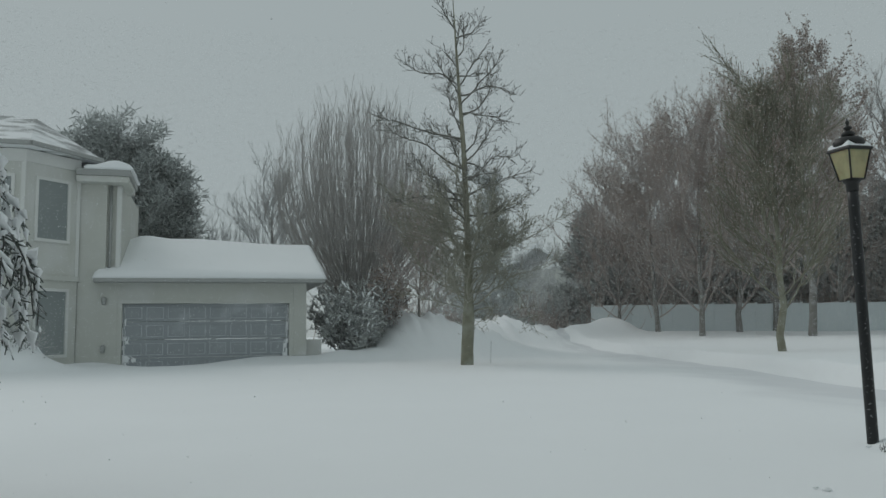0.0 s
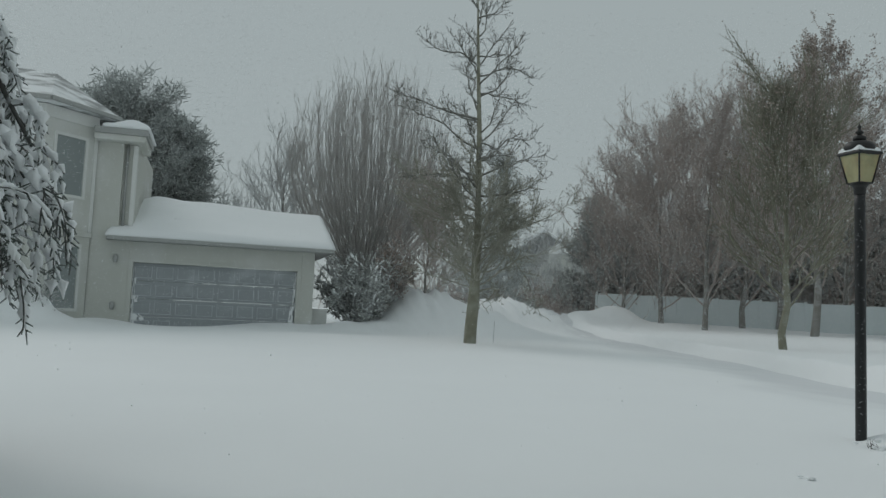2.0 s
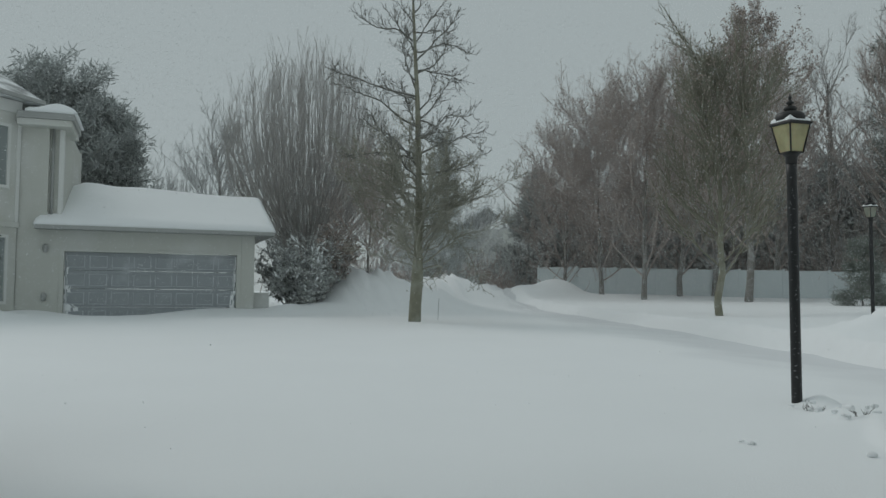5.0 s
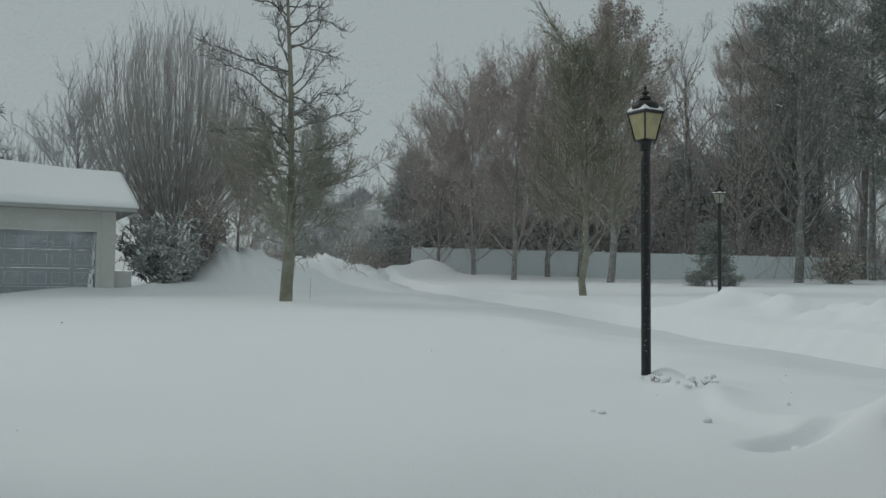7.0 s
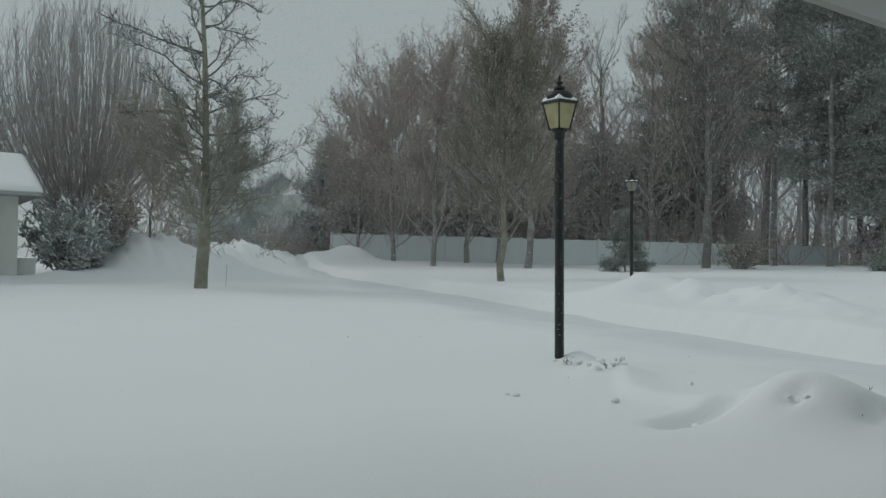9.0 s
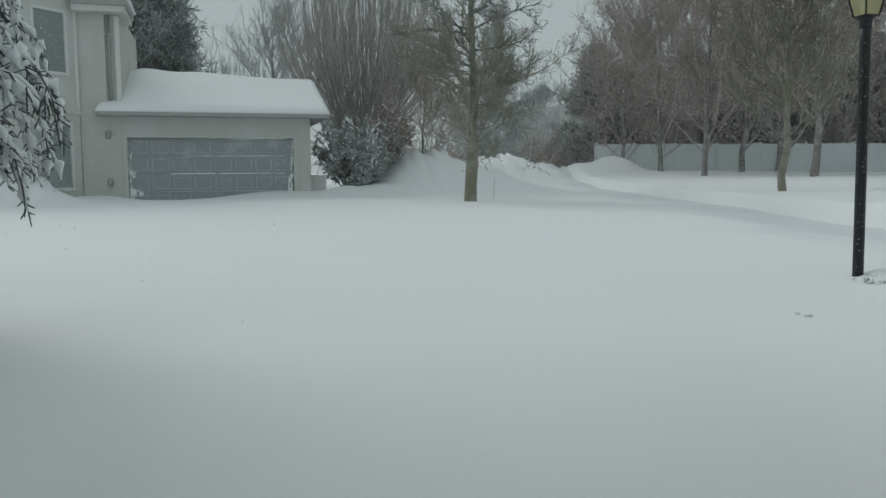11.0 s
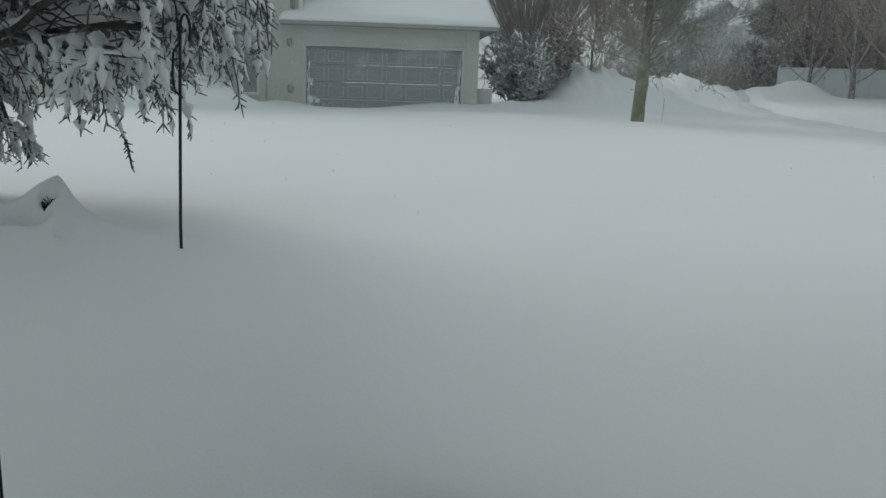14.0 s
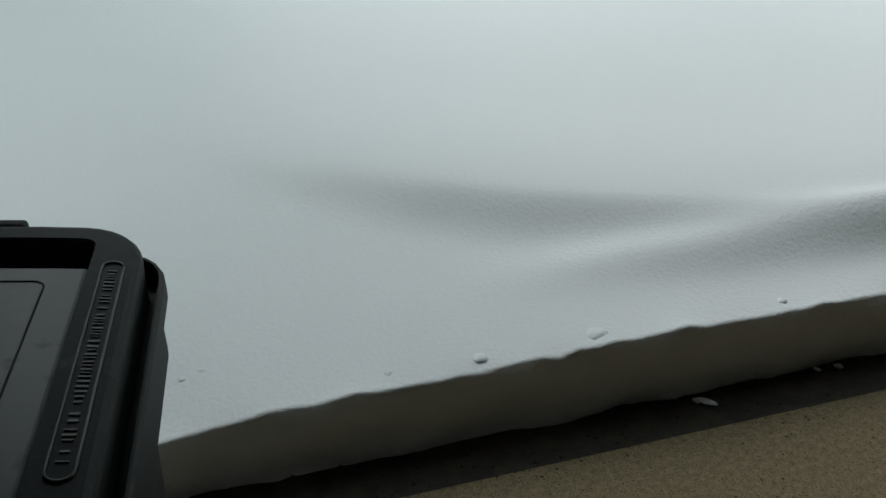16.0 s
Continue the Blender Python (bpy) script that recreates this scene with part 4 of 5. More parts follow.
def tufts(rng, centres, ways, size, blades, droop=0.0, width=0.05):
    """Tufts of needles: thin blades that fan out from each centre along its way."""
    C = np.repeat(np.asarray(centres), blades, 0)
    W = np.repeat(np.asarray(ways), blades, 0)
    n = len(C)
    d = W * 0.55 + rng.normal(0, 0.55, (n, 3)) + np.array([0, 0, droop])
    d /= np.linalg.norm(d, axis=1, keepdims=True)
    ln = size * rng.uniform(0.6, 1.2, (n, 1))
    s = np.cross(d, rng.normal(0, 1, (n, 3)))
    s /= np.linalg.norm(s, axis=1, keepdims=True) + 1e-9
    C = C + rng.normal(0, size * 0.35, (n, 3))
    a, b, c, e = C - s * ln * width, C + s * ln * width, C + d * ln * 0.6 + s * ln * width * 1.3, C + d * ln
    V = np.stack([a, b, c, e], 1).reshape(-1, 3)
    F = np.arange(n * 4).reshape(n, 4)
    return V, F


def pine(place, height_, width, label, needles, barkm, seed, clear=0.15, size=0.35, whorls=15, per=7, blades=16, up=0.35, group="", taper=0.75, stout=0.016, wide=0.05, flat=1.0):
    """A pine or spruce: whorled limbs with tufts of needles towards their tips."""
    rng = np.random.default_rng(seed)
    t = _placed("tree", place, label, "tree", group, "")
    trunk, limbs = Limbs(), Limbs()
    n = 10
    s = np.linspace(0, 1, n)
    tp = np.stack([rng.normal(0, 0.05, n), rng.normal(0, 0.05, n), -0.4 + (height_ + 0.3) * s], 1)
    trunk.lines.append((tp, stout * height_ * (1.12 - s)))
    cs, ws = [], []
    for k in range(whorls):
        f = clear + (0.985 - clear) * (k + rng.uniform(0, 0.7)) / whorls
        rel = (f - clear) / (1 - clear)
        prof = (1 - rel) ** taper * (0.72 + 0.28 * min(1, rel / 0.15))
        for j in range(per):
            p, _ = at(tp, min(0.99, f + rng.uniform(-0.012, 0.012)))
            az = rng.uniform(0, 6.28)
            ln = max(0.35, width * prof * rng.uniform(0.65, 1.12))
            tl = radians(rng.uniform(68, 95) * (1 - 0.45 * rel))
            b = line(rng, p, (math.cos(az) * math.sin(tl), math.sin(az) * math.sin(tl), math.cos(tl)), ln, 7, up, 0.08)
            limbs.add(b, 0.012 + 0.012 * ln, 0.008)
            for q in np.linspace(0.3, 1.0, max(3, int(ln / size * 1.6))):
                c, d = at(b, q)
                cs.append(c)
                ws.append(unit(d + np.array([0, 0, 0.4])))
                if q > 0.35:
                    for _ in range(2):
                        side = unit(side_way(rng, d, 0.9) * np.array([1, 1, flat]))
                        cs.append(c + side * size * rng.uniform(0.6, 1.8))
                        ws.append(unit(side + np.array([0, 0, 0.3])))
    V, F = tufts(rng, cs, ws, size, blades, width=wide)
    trunk.mesh("trunk", barkm, t, 9)
    limbs.mesh("branching", barkm, t, 4, "", "stuff")
    quick_mesh("crown", V, F, needles, t, "tufts of needles dusted with snow and paled for haze", "stuff")
    return t


def leafy_tree(place, height_, width, label, mat, barkm, seed, leaves=14000, size=0.07, clear=0.2):
    """A tree that keeps its withered leaves through the winter."""
    rng = np.random.default_rng(seed)
    t = _placed("tree", place, label, "tree", "", "")
    trunk, limbs, twigs = Limbs(), Limbs(), Limbs()
    bare_crown(rng, trunk, limbs, twigs, np.zeros(3), height_, width, 1.0, 0.55, clear, 0.66, (0, 0), 0.008)
    trunk.mesh("trunk", BARK_TRUNK if barkm is BARK_BROWN else barkm, t, 10)
    limbs.mesh("branching", barkm, t, 4, "", "stuff")
    twigs.mesh("twig_crown", barkm, t, 3, "", "stuff")
    scatter_leaves(rng, twigs, leaves, size, mat, t, "withered brown leaves")
    return t


def polar(az, d, dz=0.0):
    x, y = d * math.sin(radians(az)), d * math.cos(radians(az))
    return (x, y, height(x, y) + dz)


leader_tree((6.38, 19.6, height(6.38, 19.6)), 9.6, "bare young street tree with dark budded twigs")
vase_tree(polar(10.4, 32.0), 10.4, 3.9, "large bare vase-shaped tree with upright stems", BARK_STEM, 21, 290)
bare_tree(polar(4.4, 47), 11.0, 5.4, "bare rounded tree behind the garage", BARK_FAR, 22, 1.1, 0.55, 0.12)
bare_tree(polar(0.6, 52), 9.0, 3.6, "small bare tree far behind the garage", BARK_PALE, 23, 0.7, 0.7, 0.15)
bare_tree(polar(14.7, 28.6, -0.2), 4.6, 2.3, "low reddish ornamental tree with fine twigs", BARK_BROWN, 28, 0.8, 0.4, 0.06, 0.55, (0.1, 0), 0.006)
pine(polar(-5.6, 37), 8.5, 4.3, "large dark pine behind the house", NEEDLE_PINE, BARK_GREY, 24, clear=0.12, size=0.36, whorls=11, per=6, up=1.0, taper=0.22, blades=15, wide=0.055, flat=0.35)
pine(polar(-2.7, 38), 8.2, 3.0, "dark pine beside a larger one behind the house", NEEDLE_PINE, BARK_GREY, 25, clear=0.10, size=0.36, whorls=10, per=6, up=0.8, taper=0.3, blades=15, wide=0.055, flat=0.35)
pine(polar(19.9, 46), 9.6, 2.4, "far spruce beyond the street, needles paled for haze", NEEDLE_FAR, BARK_FAR, 26, clear=0.05, size=0.34, whorls=18, per=6, up=-0.1, taper=0.9, blades=9)
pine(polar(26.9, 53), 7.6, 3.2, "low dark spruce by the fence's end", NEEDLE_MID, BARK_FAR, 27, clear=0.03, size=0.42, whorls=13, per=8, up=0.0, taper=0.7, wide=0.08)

# the large trees before the fence
RED = "tall bare tree with fine reddish twigs by the fence"
for k, (az, d, h, w, fine, clear, ln, leaves) in enumerate(((28.7, 48, 10.2, 4.9, 1.3, 0.10, 0.2, 7000), (31.2, 46, 12.8, 5.4, 1.5, 0.12, -0.2, 9000), (34.1, 41.5, 13.0, 5.4, 1.6, 0.13, 0.2, 10000),
                                                            (36.5, 46, 14.6, 5.4, 1.4, 0.13, 0.3, 10000), (38.8, 48, 15.2, 5.2, 1.2, 0.14, -0.3, 9000), (42.6, 49, 14.6, 4.8, 1.0, 0.16, 0.5, 7000))):
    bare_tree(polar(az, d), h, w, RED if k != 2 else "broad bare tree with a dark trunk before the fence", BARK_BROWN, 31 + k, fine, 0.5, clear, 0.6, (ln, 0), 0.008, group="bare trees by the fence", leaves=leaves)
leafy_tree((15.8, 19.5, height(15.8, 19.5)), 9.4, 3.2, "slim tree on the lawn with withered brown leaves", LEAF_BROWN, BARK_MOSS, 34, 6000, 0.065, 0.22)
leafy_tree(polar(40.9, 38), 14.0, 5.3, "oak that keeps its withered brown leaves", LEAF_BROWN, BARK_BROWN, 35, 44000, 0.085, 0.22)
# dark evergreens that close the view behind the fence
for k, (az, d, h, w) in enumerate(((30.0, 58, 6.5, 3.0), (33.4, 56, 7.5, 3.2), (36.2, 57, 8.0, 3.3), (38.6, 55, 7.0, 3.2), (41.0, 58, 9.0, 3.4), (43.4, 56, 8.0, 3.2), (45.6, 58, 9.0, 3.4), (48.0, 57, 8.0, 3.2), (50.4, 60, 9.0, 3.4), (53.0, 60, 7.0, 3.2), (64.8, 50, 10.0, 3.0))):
    pine(polar(az, d), h, w, "dark evergreen behind the fence, paled for haze", NEEDLE_MID, BARK_TRUNK, 150 + k, clear=0.02, size=0.55, whorls=11, per=7, up=0.0, taper=0.55, group="evergreens behind the fence", blades=8, wide=0.10, flat=0.5)
bare_tree(polar(46.4, 54), 18.5, 5.0, "tall sparse bare tree behind the fence", BARK_GREY, 47, 0.6, 0.5, 0.3, 1.0, (-0.8, 0))
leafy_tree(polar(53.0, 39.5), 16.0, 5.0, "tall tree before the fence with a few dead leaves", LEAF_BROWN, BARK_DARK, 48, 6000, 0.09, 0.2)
bare_tree(polar(49.4, 50), 17.5, 5.2, "tall bare tree among the pines", BARK_BROWN, 49, 1.3, 0.7, 0.2, 0.8)
bare_tree(polar(56.6, 50), 17.5, 4.8, "tall bare tree with crooked limbs among the pines", BARK_BROWN, 40, 1.2, 0.6, 0.25, 0.8, (0.6, 0))
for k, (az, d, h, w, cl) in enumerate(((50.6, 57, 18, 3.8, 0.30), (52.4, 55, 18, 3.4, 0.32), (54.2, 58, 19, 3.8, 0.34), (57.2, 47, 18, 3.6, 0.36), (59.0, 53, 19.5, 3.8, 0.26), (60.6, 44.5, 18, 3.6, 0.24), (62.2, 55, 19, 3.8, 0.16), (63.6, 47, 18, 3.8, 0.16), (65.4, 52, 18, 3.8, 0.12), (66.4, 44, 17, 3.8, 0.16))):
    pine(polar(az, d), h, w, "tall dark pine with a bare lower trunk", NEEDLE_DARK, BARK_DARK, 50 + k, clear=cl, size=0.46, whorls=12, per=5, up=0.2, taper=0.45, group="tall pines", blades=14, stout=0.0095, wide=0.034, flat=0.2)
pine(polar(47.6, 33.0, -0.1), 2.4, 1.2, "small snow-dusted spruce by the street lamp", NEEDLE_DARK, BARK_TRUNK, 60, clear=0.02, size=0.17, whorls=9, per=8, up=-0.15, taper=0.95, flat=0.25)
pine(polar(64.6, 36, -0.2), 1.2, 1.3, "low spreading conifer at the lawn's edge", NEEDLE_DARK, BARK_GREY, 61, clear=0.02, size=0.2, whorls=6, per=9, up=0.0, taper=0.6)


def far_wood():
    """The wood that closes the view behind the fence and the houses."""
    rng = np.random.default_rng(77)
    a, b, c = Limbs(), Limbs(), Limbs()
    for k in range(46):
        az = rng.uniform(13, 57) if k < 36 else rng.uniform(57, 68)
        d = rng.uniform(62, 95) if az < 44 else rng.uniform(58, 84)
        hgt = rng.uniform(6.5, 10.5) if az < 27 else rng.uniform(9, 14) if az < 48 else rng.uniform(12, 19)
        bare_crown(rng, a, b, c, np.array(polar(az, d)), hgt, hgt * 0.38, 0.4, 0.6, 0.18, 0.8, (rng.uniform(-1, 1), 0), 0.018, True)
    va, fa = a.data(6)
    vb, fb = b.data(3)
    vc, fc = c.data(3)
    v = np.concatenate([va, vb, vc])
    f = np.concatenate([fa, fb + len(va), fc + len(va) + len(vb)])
    return quick_mesh("far_wood", v, f, BARK_FAR, None, "bare winter wood in the far distance, paled for haze", "stuff", True)


tagged(far_wood(), category="wood")


def undergrowth():
    rng = np.random.default_rng(78)
    c = Limbs()
    for k in range(120):
        az = rng.uniform(28, 66)
        d = rng.uniform(49, 60)
        q = np.array(polar(az, d))
        for _ in range(18):
            c.add(line(rng, q + rng.normal(0, 0.5, 3) * [1, 1, 0], (rng.normal(0, 0.5), rng.normal(0, 0.5), 1), rng.uniform(1.5, 6.0), 5, 0.1, 0.12), 0.018, 0.008)
    # the low hazy thicket at the street's end
    for k in range(64):
        q = np.array(polar(rng.uniform(10.5, 29), rng.uniform(50, 60)))
        for _ in range(28):
            c.add(line(rng, q + rng.normal(0, 0.9, 3) * [1, 1, 0], (rng.normal(0, 0.6), rng.normal(0, 0.6), 1), rng.uniform(1.2, 3.6), 4, 0.1, 0.15), 0.034, 0.016)
    return c.mesh("undergrowth", BARK_BROWN, None, 3, "tangle of thin bare saplings behind the fence", "stuff")


tagged(undergrowth(), category="brush")


# ---- shrubs by the far garage ----
def shrub(place, width, height_, label, seed, mat, leaves, size, snow=120, stems=60):
    rng = np.random.default_rng(seed)
    t = _placed("shrub", place, label, "shrub", "", "")
    st, cs, ws = Limbs(), [], []
    sn_v, sn_f = [], []
    for _ in range(stems):
        az = rng.uniform(0, 6.28)
        b = line(rng, (rng.normal(0, 0.12), rng.normal(0, 0.12), -0.2), (math.cos(az) * 0.8, math.sin(az) * 0.8, rng.uniform(0.5, 1.6)), rng.uniform(0.6, 1.1) * height_, 8, 0.2, 0.16)
        b[:, 0] *= width / height_
        st.add(b, 0.028, 0.008)
        for _ in range(12):
            q, d = at(b, rng.uniform(0.35, 1))
            w = line(rng, q, side_way(rng, d, 0.7), rng.uniform(0.2, 0.5), 4, 0.2, 0.2)
            st.add(w, 0.009, 0.005)
            cs += [w[1], w[2], w[3]]
            ws += [unit(w[3] - w[1])] * 3
            if rng.random() < snow / 700:
                blob(sn_v, sn_f, w[2] + [0, 0, 0.02], rng.uniform(0.02, 0.045), rng, 0.4, (unit(w[3] - w[1]), 0.10))
    st.mesh("branching", BARK_FAR, t, 4, "", "stuff")
    V, F = tufts(rng, cs, ws, size, leaves, width=0.22)
    quick_mesh("foliage", V, F, mat, t, "", "stuff")
    if sn_v:
        tagged(mesh_object("snow", sn_v, sn_f, SNOW_LUMP, t, True, "lumps of snow held by the branches"), kind="stuff")
    return t


BLOB = None


def blob(verts, faces, c, r, rng, flat=0.55, stretch=None):
    """A soft, uneven lump of snow."""
    global BLOB
    if BLOB is None:
        bm = bmesh.new()
        bmesh.ops.create_icosphere(bm, subdivisions=2, radius=1)
        bm.verts.ensure_lookup_table()
        BLOB = (np.array([v.co for v in bm.verts]), [tuple(v.index for v in f.verts) for f in bm.faces])
        bm.free()
    v = BLOB[0]
    k = rng.uniform(0, 6.28, 3)
    w = 1 + 0.16 * np.sin(v[:, 0] * 3.1 + k[0]) + 0.14 * np.sin(v[:, 1] * 3.7 + k[1]) + 0.1 * np.sin(v[:, 2] * 4 + k[2])
    p = v * w[:, None] * r * np.array([1, 1, flat])
    if stretch is not None:
        d, ln = stretch
        p = p + np.outer(v @ d, d) * ln
    base = len(verts)
    verts.extend((p + c).tolist())
    faces.extend([tuple(base + i for i in f) for f in BLOB[1]])


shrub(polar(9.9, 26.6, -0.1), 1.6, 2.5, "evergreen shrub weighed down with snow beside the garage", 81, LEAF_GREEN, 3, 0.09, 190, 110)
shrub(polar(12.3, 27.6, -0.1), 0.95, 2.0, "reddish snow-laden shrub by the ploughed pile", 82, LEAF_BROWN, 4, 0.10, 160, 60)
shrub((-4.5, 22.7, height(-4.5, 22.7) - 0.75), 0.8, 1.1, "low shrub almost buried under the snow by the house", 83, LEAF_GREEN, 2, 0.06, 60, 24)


# ---- far houses and the drive marker ----
def far_house(place, w, d, h, turn, label):
    hs = _placed("house", place, label, "house", "far houses", "")
    hs.rotation_euler[2] = turn
    box("wall", -w / 2, w / 2, -d / 2, d / 2, -1, h, STUCCO, hs, 0.0)
    r = h + w * 0.32
    o = 0.4
    vs = [(-w / 2 - o, -d / 2 - o, h - 0.12), (w / 2 + o, -d / 2 - o, h - 0.12), (0, -d / 2 - o, r), (-w / 2 - o, d / 2 + o, h - 0.12), (w / 2 + o, d / 2 + o, h - 0.12), (0, d / 2 + o, r)]
    ob = mesh_object("roof", vs, [(0, 2, 5, 3), (2, 1, 4, 5)], SNOW_LUMP, hs, False, "snow-covered gable roof")
    md = ob.modifiers.new("thick", "SOLIDIFY")
    md.thickness = 0.3
    for x in (-w / 4, w / 4):
        w_ = window("window", x - 0.45, x + 0.45, 1.0, 2.4, hs, (2, 2), Matrix.Translation((0, -d / 2 - 0.004, 0)))
    return hs


far_house(polar(33.0, 62, 0.4), 9, 10, 2.9, radians(-75), "far house with a snow-covered roof behind the trees")
bare_tree(polar(22.6, 70), 8.2, 3.8, "bare tree before the far houses, paled for haze", BARK_FAR, 91, 0.8, 0.5, 0.06, group="hazy bare trees")
bare_tree(polar(25.2, 74), 9.0, 4.2, "bare tree before the far houses, paled for haze", BARK_FAR, 92, 0.8, 0.5, 0.06, group="hazy bare trees")
far_house(polar(23.8, 100, 0.6), 9, 11, 7.2, radians(-35), "far pale house with a snowy gable at the street's end")
for k_, (az_, d_, w_, h_) in enumerate(((13.2, 37, 0.8, 1.9), (14.5, 36, 0.9, 1.75), (21.6, 44, 0.8, 1.5), (22.6, 45, 0.9, 1.4))):
    shrub(polar(az_, d_, -0.3), w_, h_, "round shrub capped with snow beside the far drive", 84 + k_, LEAF_GREEN, 3, 0.12, 330, 26)
shrub(polar(55.1, 38, -0.1), 1.2, 1.7, "tan dry shrub before the white fence", 89, LEAF_DRY, 2, 0.10, 0, 40)
marker = tube("drive_marker", [(7.3, 20.4, 0.5), (7.33, 20.4, 1.3)], [0.008, 0.007], BARK_PALE, None, 6)
tagged(marker, "thin stake marking the drive's edge in the snow", "stake")


# ---- snow in the air ----
FLAKE = material("airborne_snow", (0.88, 0.90, 0.91), 0.9, vary=0.02, scale=1, bump=0)


def blowing_snow():
    """Flakes and clumps of flakes that the wind drives over the street and the lawns."""
    rng = np.random.default_rng(404)
    sets = []
    for n, near, far, size in ((560000, 21.0, 48.0, 0.0102), (5000, 4.0, 21.0, 0.005)):
        az = np.radians(-14 + 82 * rng.uniform(0, 1, n) ** 1.5)
        d = (near ** 1.6 + rng.uniform(0, 1, n) * (far ** 1.6 - near ** 1.6)) ** (1 / 1.6)
        z = rng.uniform(0, 1, n) ** 1.4 * np.minimum(15, 1.5 + 0.36 * d) + 0.5
        sets.append((np.stack([d * np.sin(az), d * np.cos(az), z], 1), size * rng.uniform(0.6, 1.5, n)))
    c = np.concatenate([s[0] for s in sets])
    r = np.concatenate([s[1] for s in sets])[:, None]
    keep = ~((np.abs(c[:, 0] + 6) < 9.8) & (c[:, 1] > 22.4) & (c[:, 1] < 34) & (c[:, 2] < 6.8)) & (c[:, 2] > snow_height(c[:, 0], c[:, 1]) + 0.05)
    c, r = c[keep], r[keep]
    u = rng.normal(0, 1, c.shape)
    u /= np.linalg.norm(u, axis=1, keepdims=True)
    v = np.cross(u, rng.normal(0, 1, c.shape))
    v /= np.linalg.norm(v, axis=1, keepdims=True)
    V = np.stack([c + u * r, c - u * r * 0.5 + v * r * 0.87, c - u * r * 0.5 - v * r * 0.87], 1).reshape(-1, 3)
    return quick_mesh("blowing_snow", V, np.arange(len(V)).reshape(-1, 3), FLAKE, None, "fine snow driven through the air by the wind", "stuff")


tagged(blowing_snow(), category="snow")


# ---- the snow-laden tree beside the drive ----
BARK_WET = bark("wet_black_bark", (0.085, 0.085, 0.080), (0.62, 0.64, 0.65), 0.22, 9.0)
BARK_PLASTERED = bark("snow_plastered_bark", (0.035, 0.034, 0.030), (0.72, 0.74, 0.75), 0.95, 14.0)
SPUR = material("evergreen_spurs", (0.105, 0.122, 0.11), 0.85, vary=0.4, scale=6, bump=0, second=(0.55, 0.57, 0.58), second_scale=16, second_amount=0.28)


def weeping_tree(place):
    rng = np.random.default_rng(5)
    t = _placed("tree", place, "snow-laden drooping tree with dark limbs beside the drive", "tree", "", "")
    trunk, limbs, twigs, snow, spurs = Limbs(), Limbs(), Limbs(), Limbs(), Limbs()
    tp = np.array([(0.02, 0, -0.3), (0, 0, 0.05), (0.04, 0.0, 0.35), (0.10, 0.02, 0.62), (0.16, 0.05, 1.0), (0.12, 0.1, 1.6), (0.0, 0.1, 2.3), (-0.05, 0.12, 2.9)])
    trunk.lines.append((tp, np.array([0.165, 0.135, 0.105, 0.098, 0.085, 0.07, 0.05, 0.025])))

    def snow_on(pts, r, cover=1.0, lift=0.7, above=0.0):
        """An uneven ridge of snow that lies along the top of a branch."""
        n = max(5, len(pts))
        s = np.linspace(0, 1, n + 3)
        idx = s * (len(pts) - 1)
        lo = np.minimum(idx.astype(int), len(pts) - 2)
        p = pts[lo] + (pts[lo + 1] - pts[lo]) * (idx - lo)[:, None]
        k = rng.uniform(0, 6.28, 3)
        rad = r * (0.75 + 0.35 * np.sin(s * 13 + k[0]) + 0.25 * np.sin(s * 29 + k[1]) + rng.normal(0, 0.10, len(s)))
        rad = np.clip(rad, r * 0.12, r * 1.6) * np.minimum(1, np.minimum(s, 1 - s) * 9 + 0.15)
        if cover < 1:
            rad = rad * np.where(np.sin(s * 9 + k[2]) > 1 - 2 * cover, 1, 0.25)
        p = p + np.array([0, 0, 1]) * (rad * lift + above)[:, None]
        snow.lines.append((p, rad))

    spec = []
    for k in range(24):
        az = k * 2.39996
        hi = k % 3
        spec.append((az, (0.55, 1.15, 1.9)[hi] + rng.uniform(-0.1, 0.15), (0.75, 0.85, 0.75)[hi] * rng.uniform(0.8, 1.15), rng.uniform(1.3, 1.62), (0.78, 1.15, 1.65)[hi]))
    spec += [(a, z, ri, ln, e) for a, z, ri, ln, e in ((-0.25, 0.62, 0.12, 1.45, 0.68), (-0.6, 0.7, 0.55, 1.55, 0.80), (0.1, 1.2, 0.7, 1.66, 1.05), (-0.35, 1.3, 0.7, 1.66, 1.0), (-0.9, 1.1, 0.8, 1.6, 0.85), (0.3, 1.9, 0.6, 1.6, 1.5), (-0.1, 2.2, 0.45, 1.5, 1.8), (-1.2, 0.9, 0.8, 1.5, 0.8), (-0.45, 0.95, 0.6, 1.6, 0.80), (-0.75, 1.7, 0.6, 1.6, 1.25), (-0.05, 1.6, 0.7, 1.66, 1.35), (-0.15, 0.9, 0.75, 1.62, 0.80), (-0.5, 1.4, 0.7, 1.62, 1.1), (0.2, 0.8, 0.7, 1.62, 0.85), (-1.05, 1.5, 0.8, 1.5, 1.1))]
    spec += [(a_, 0.50 + 0.1 * (k_ % 3), 0.30, 0.62 + 0.07 * (k_ % 3), 0.20 + 0.1 * (k_ % 2)) for k_, a_ in enumerate((1.3, 1.55, 1.8, 2.05, 2.3, 2.55, 2.8, 3.05, 3.3, 3.55, 3.8, 1.42, 1.7, 1.95, 2.2, 2.45, 2.7, 2.95, 3.2, 3.45))]
    spec += [(a_, 0.6, 0.45, 1.25, 0.62) for a_ in (0.55, 0.8, 1.05)]
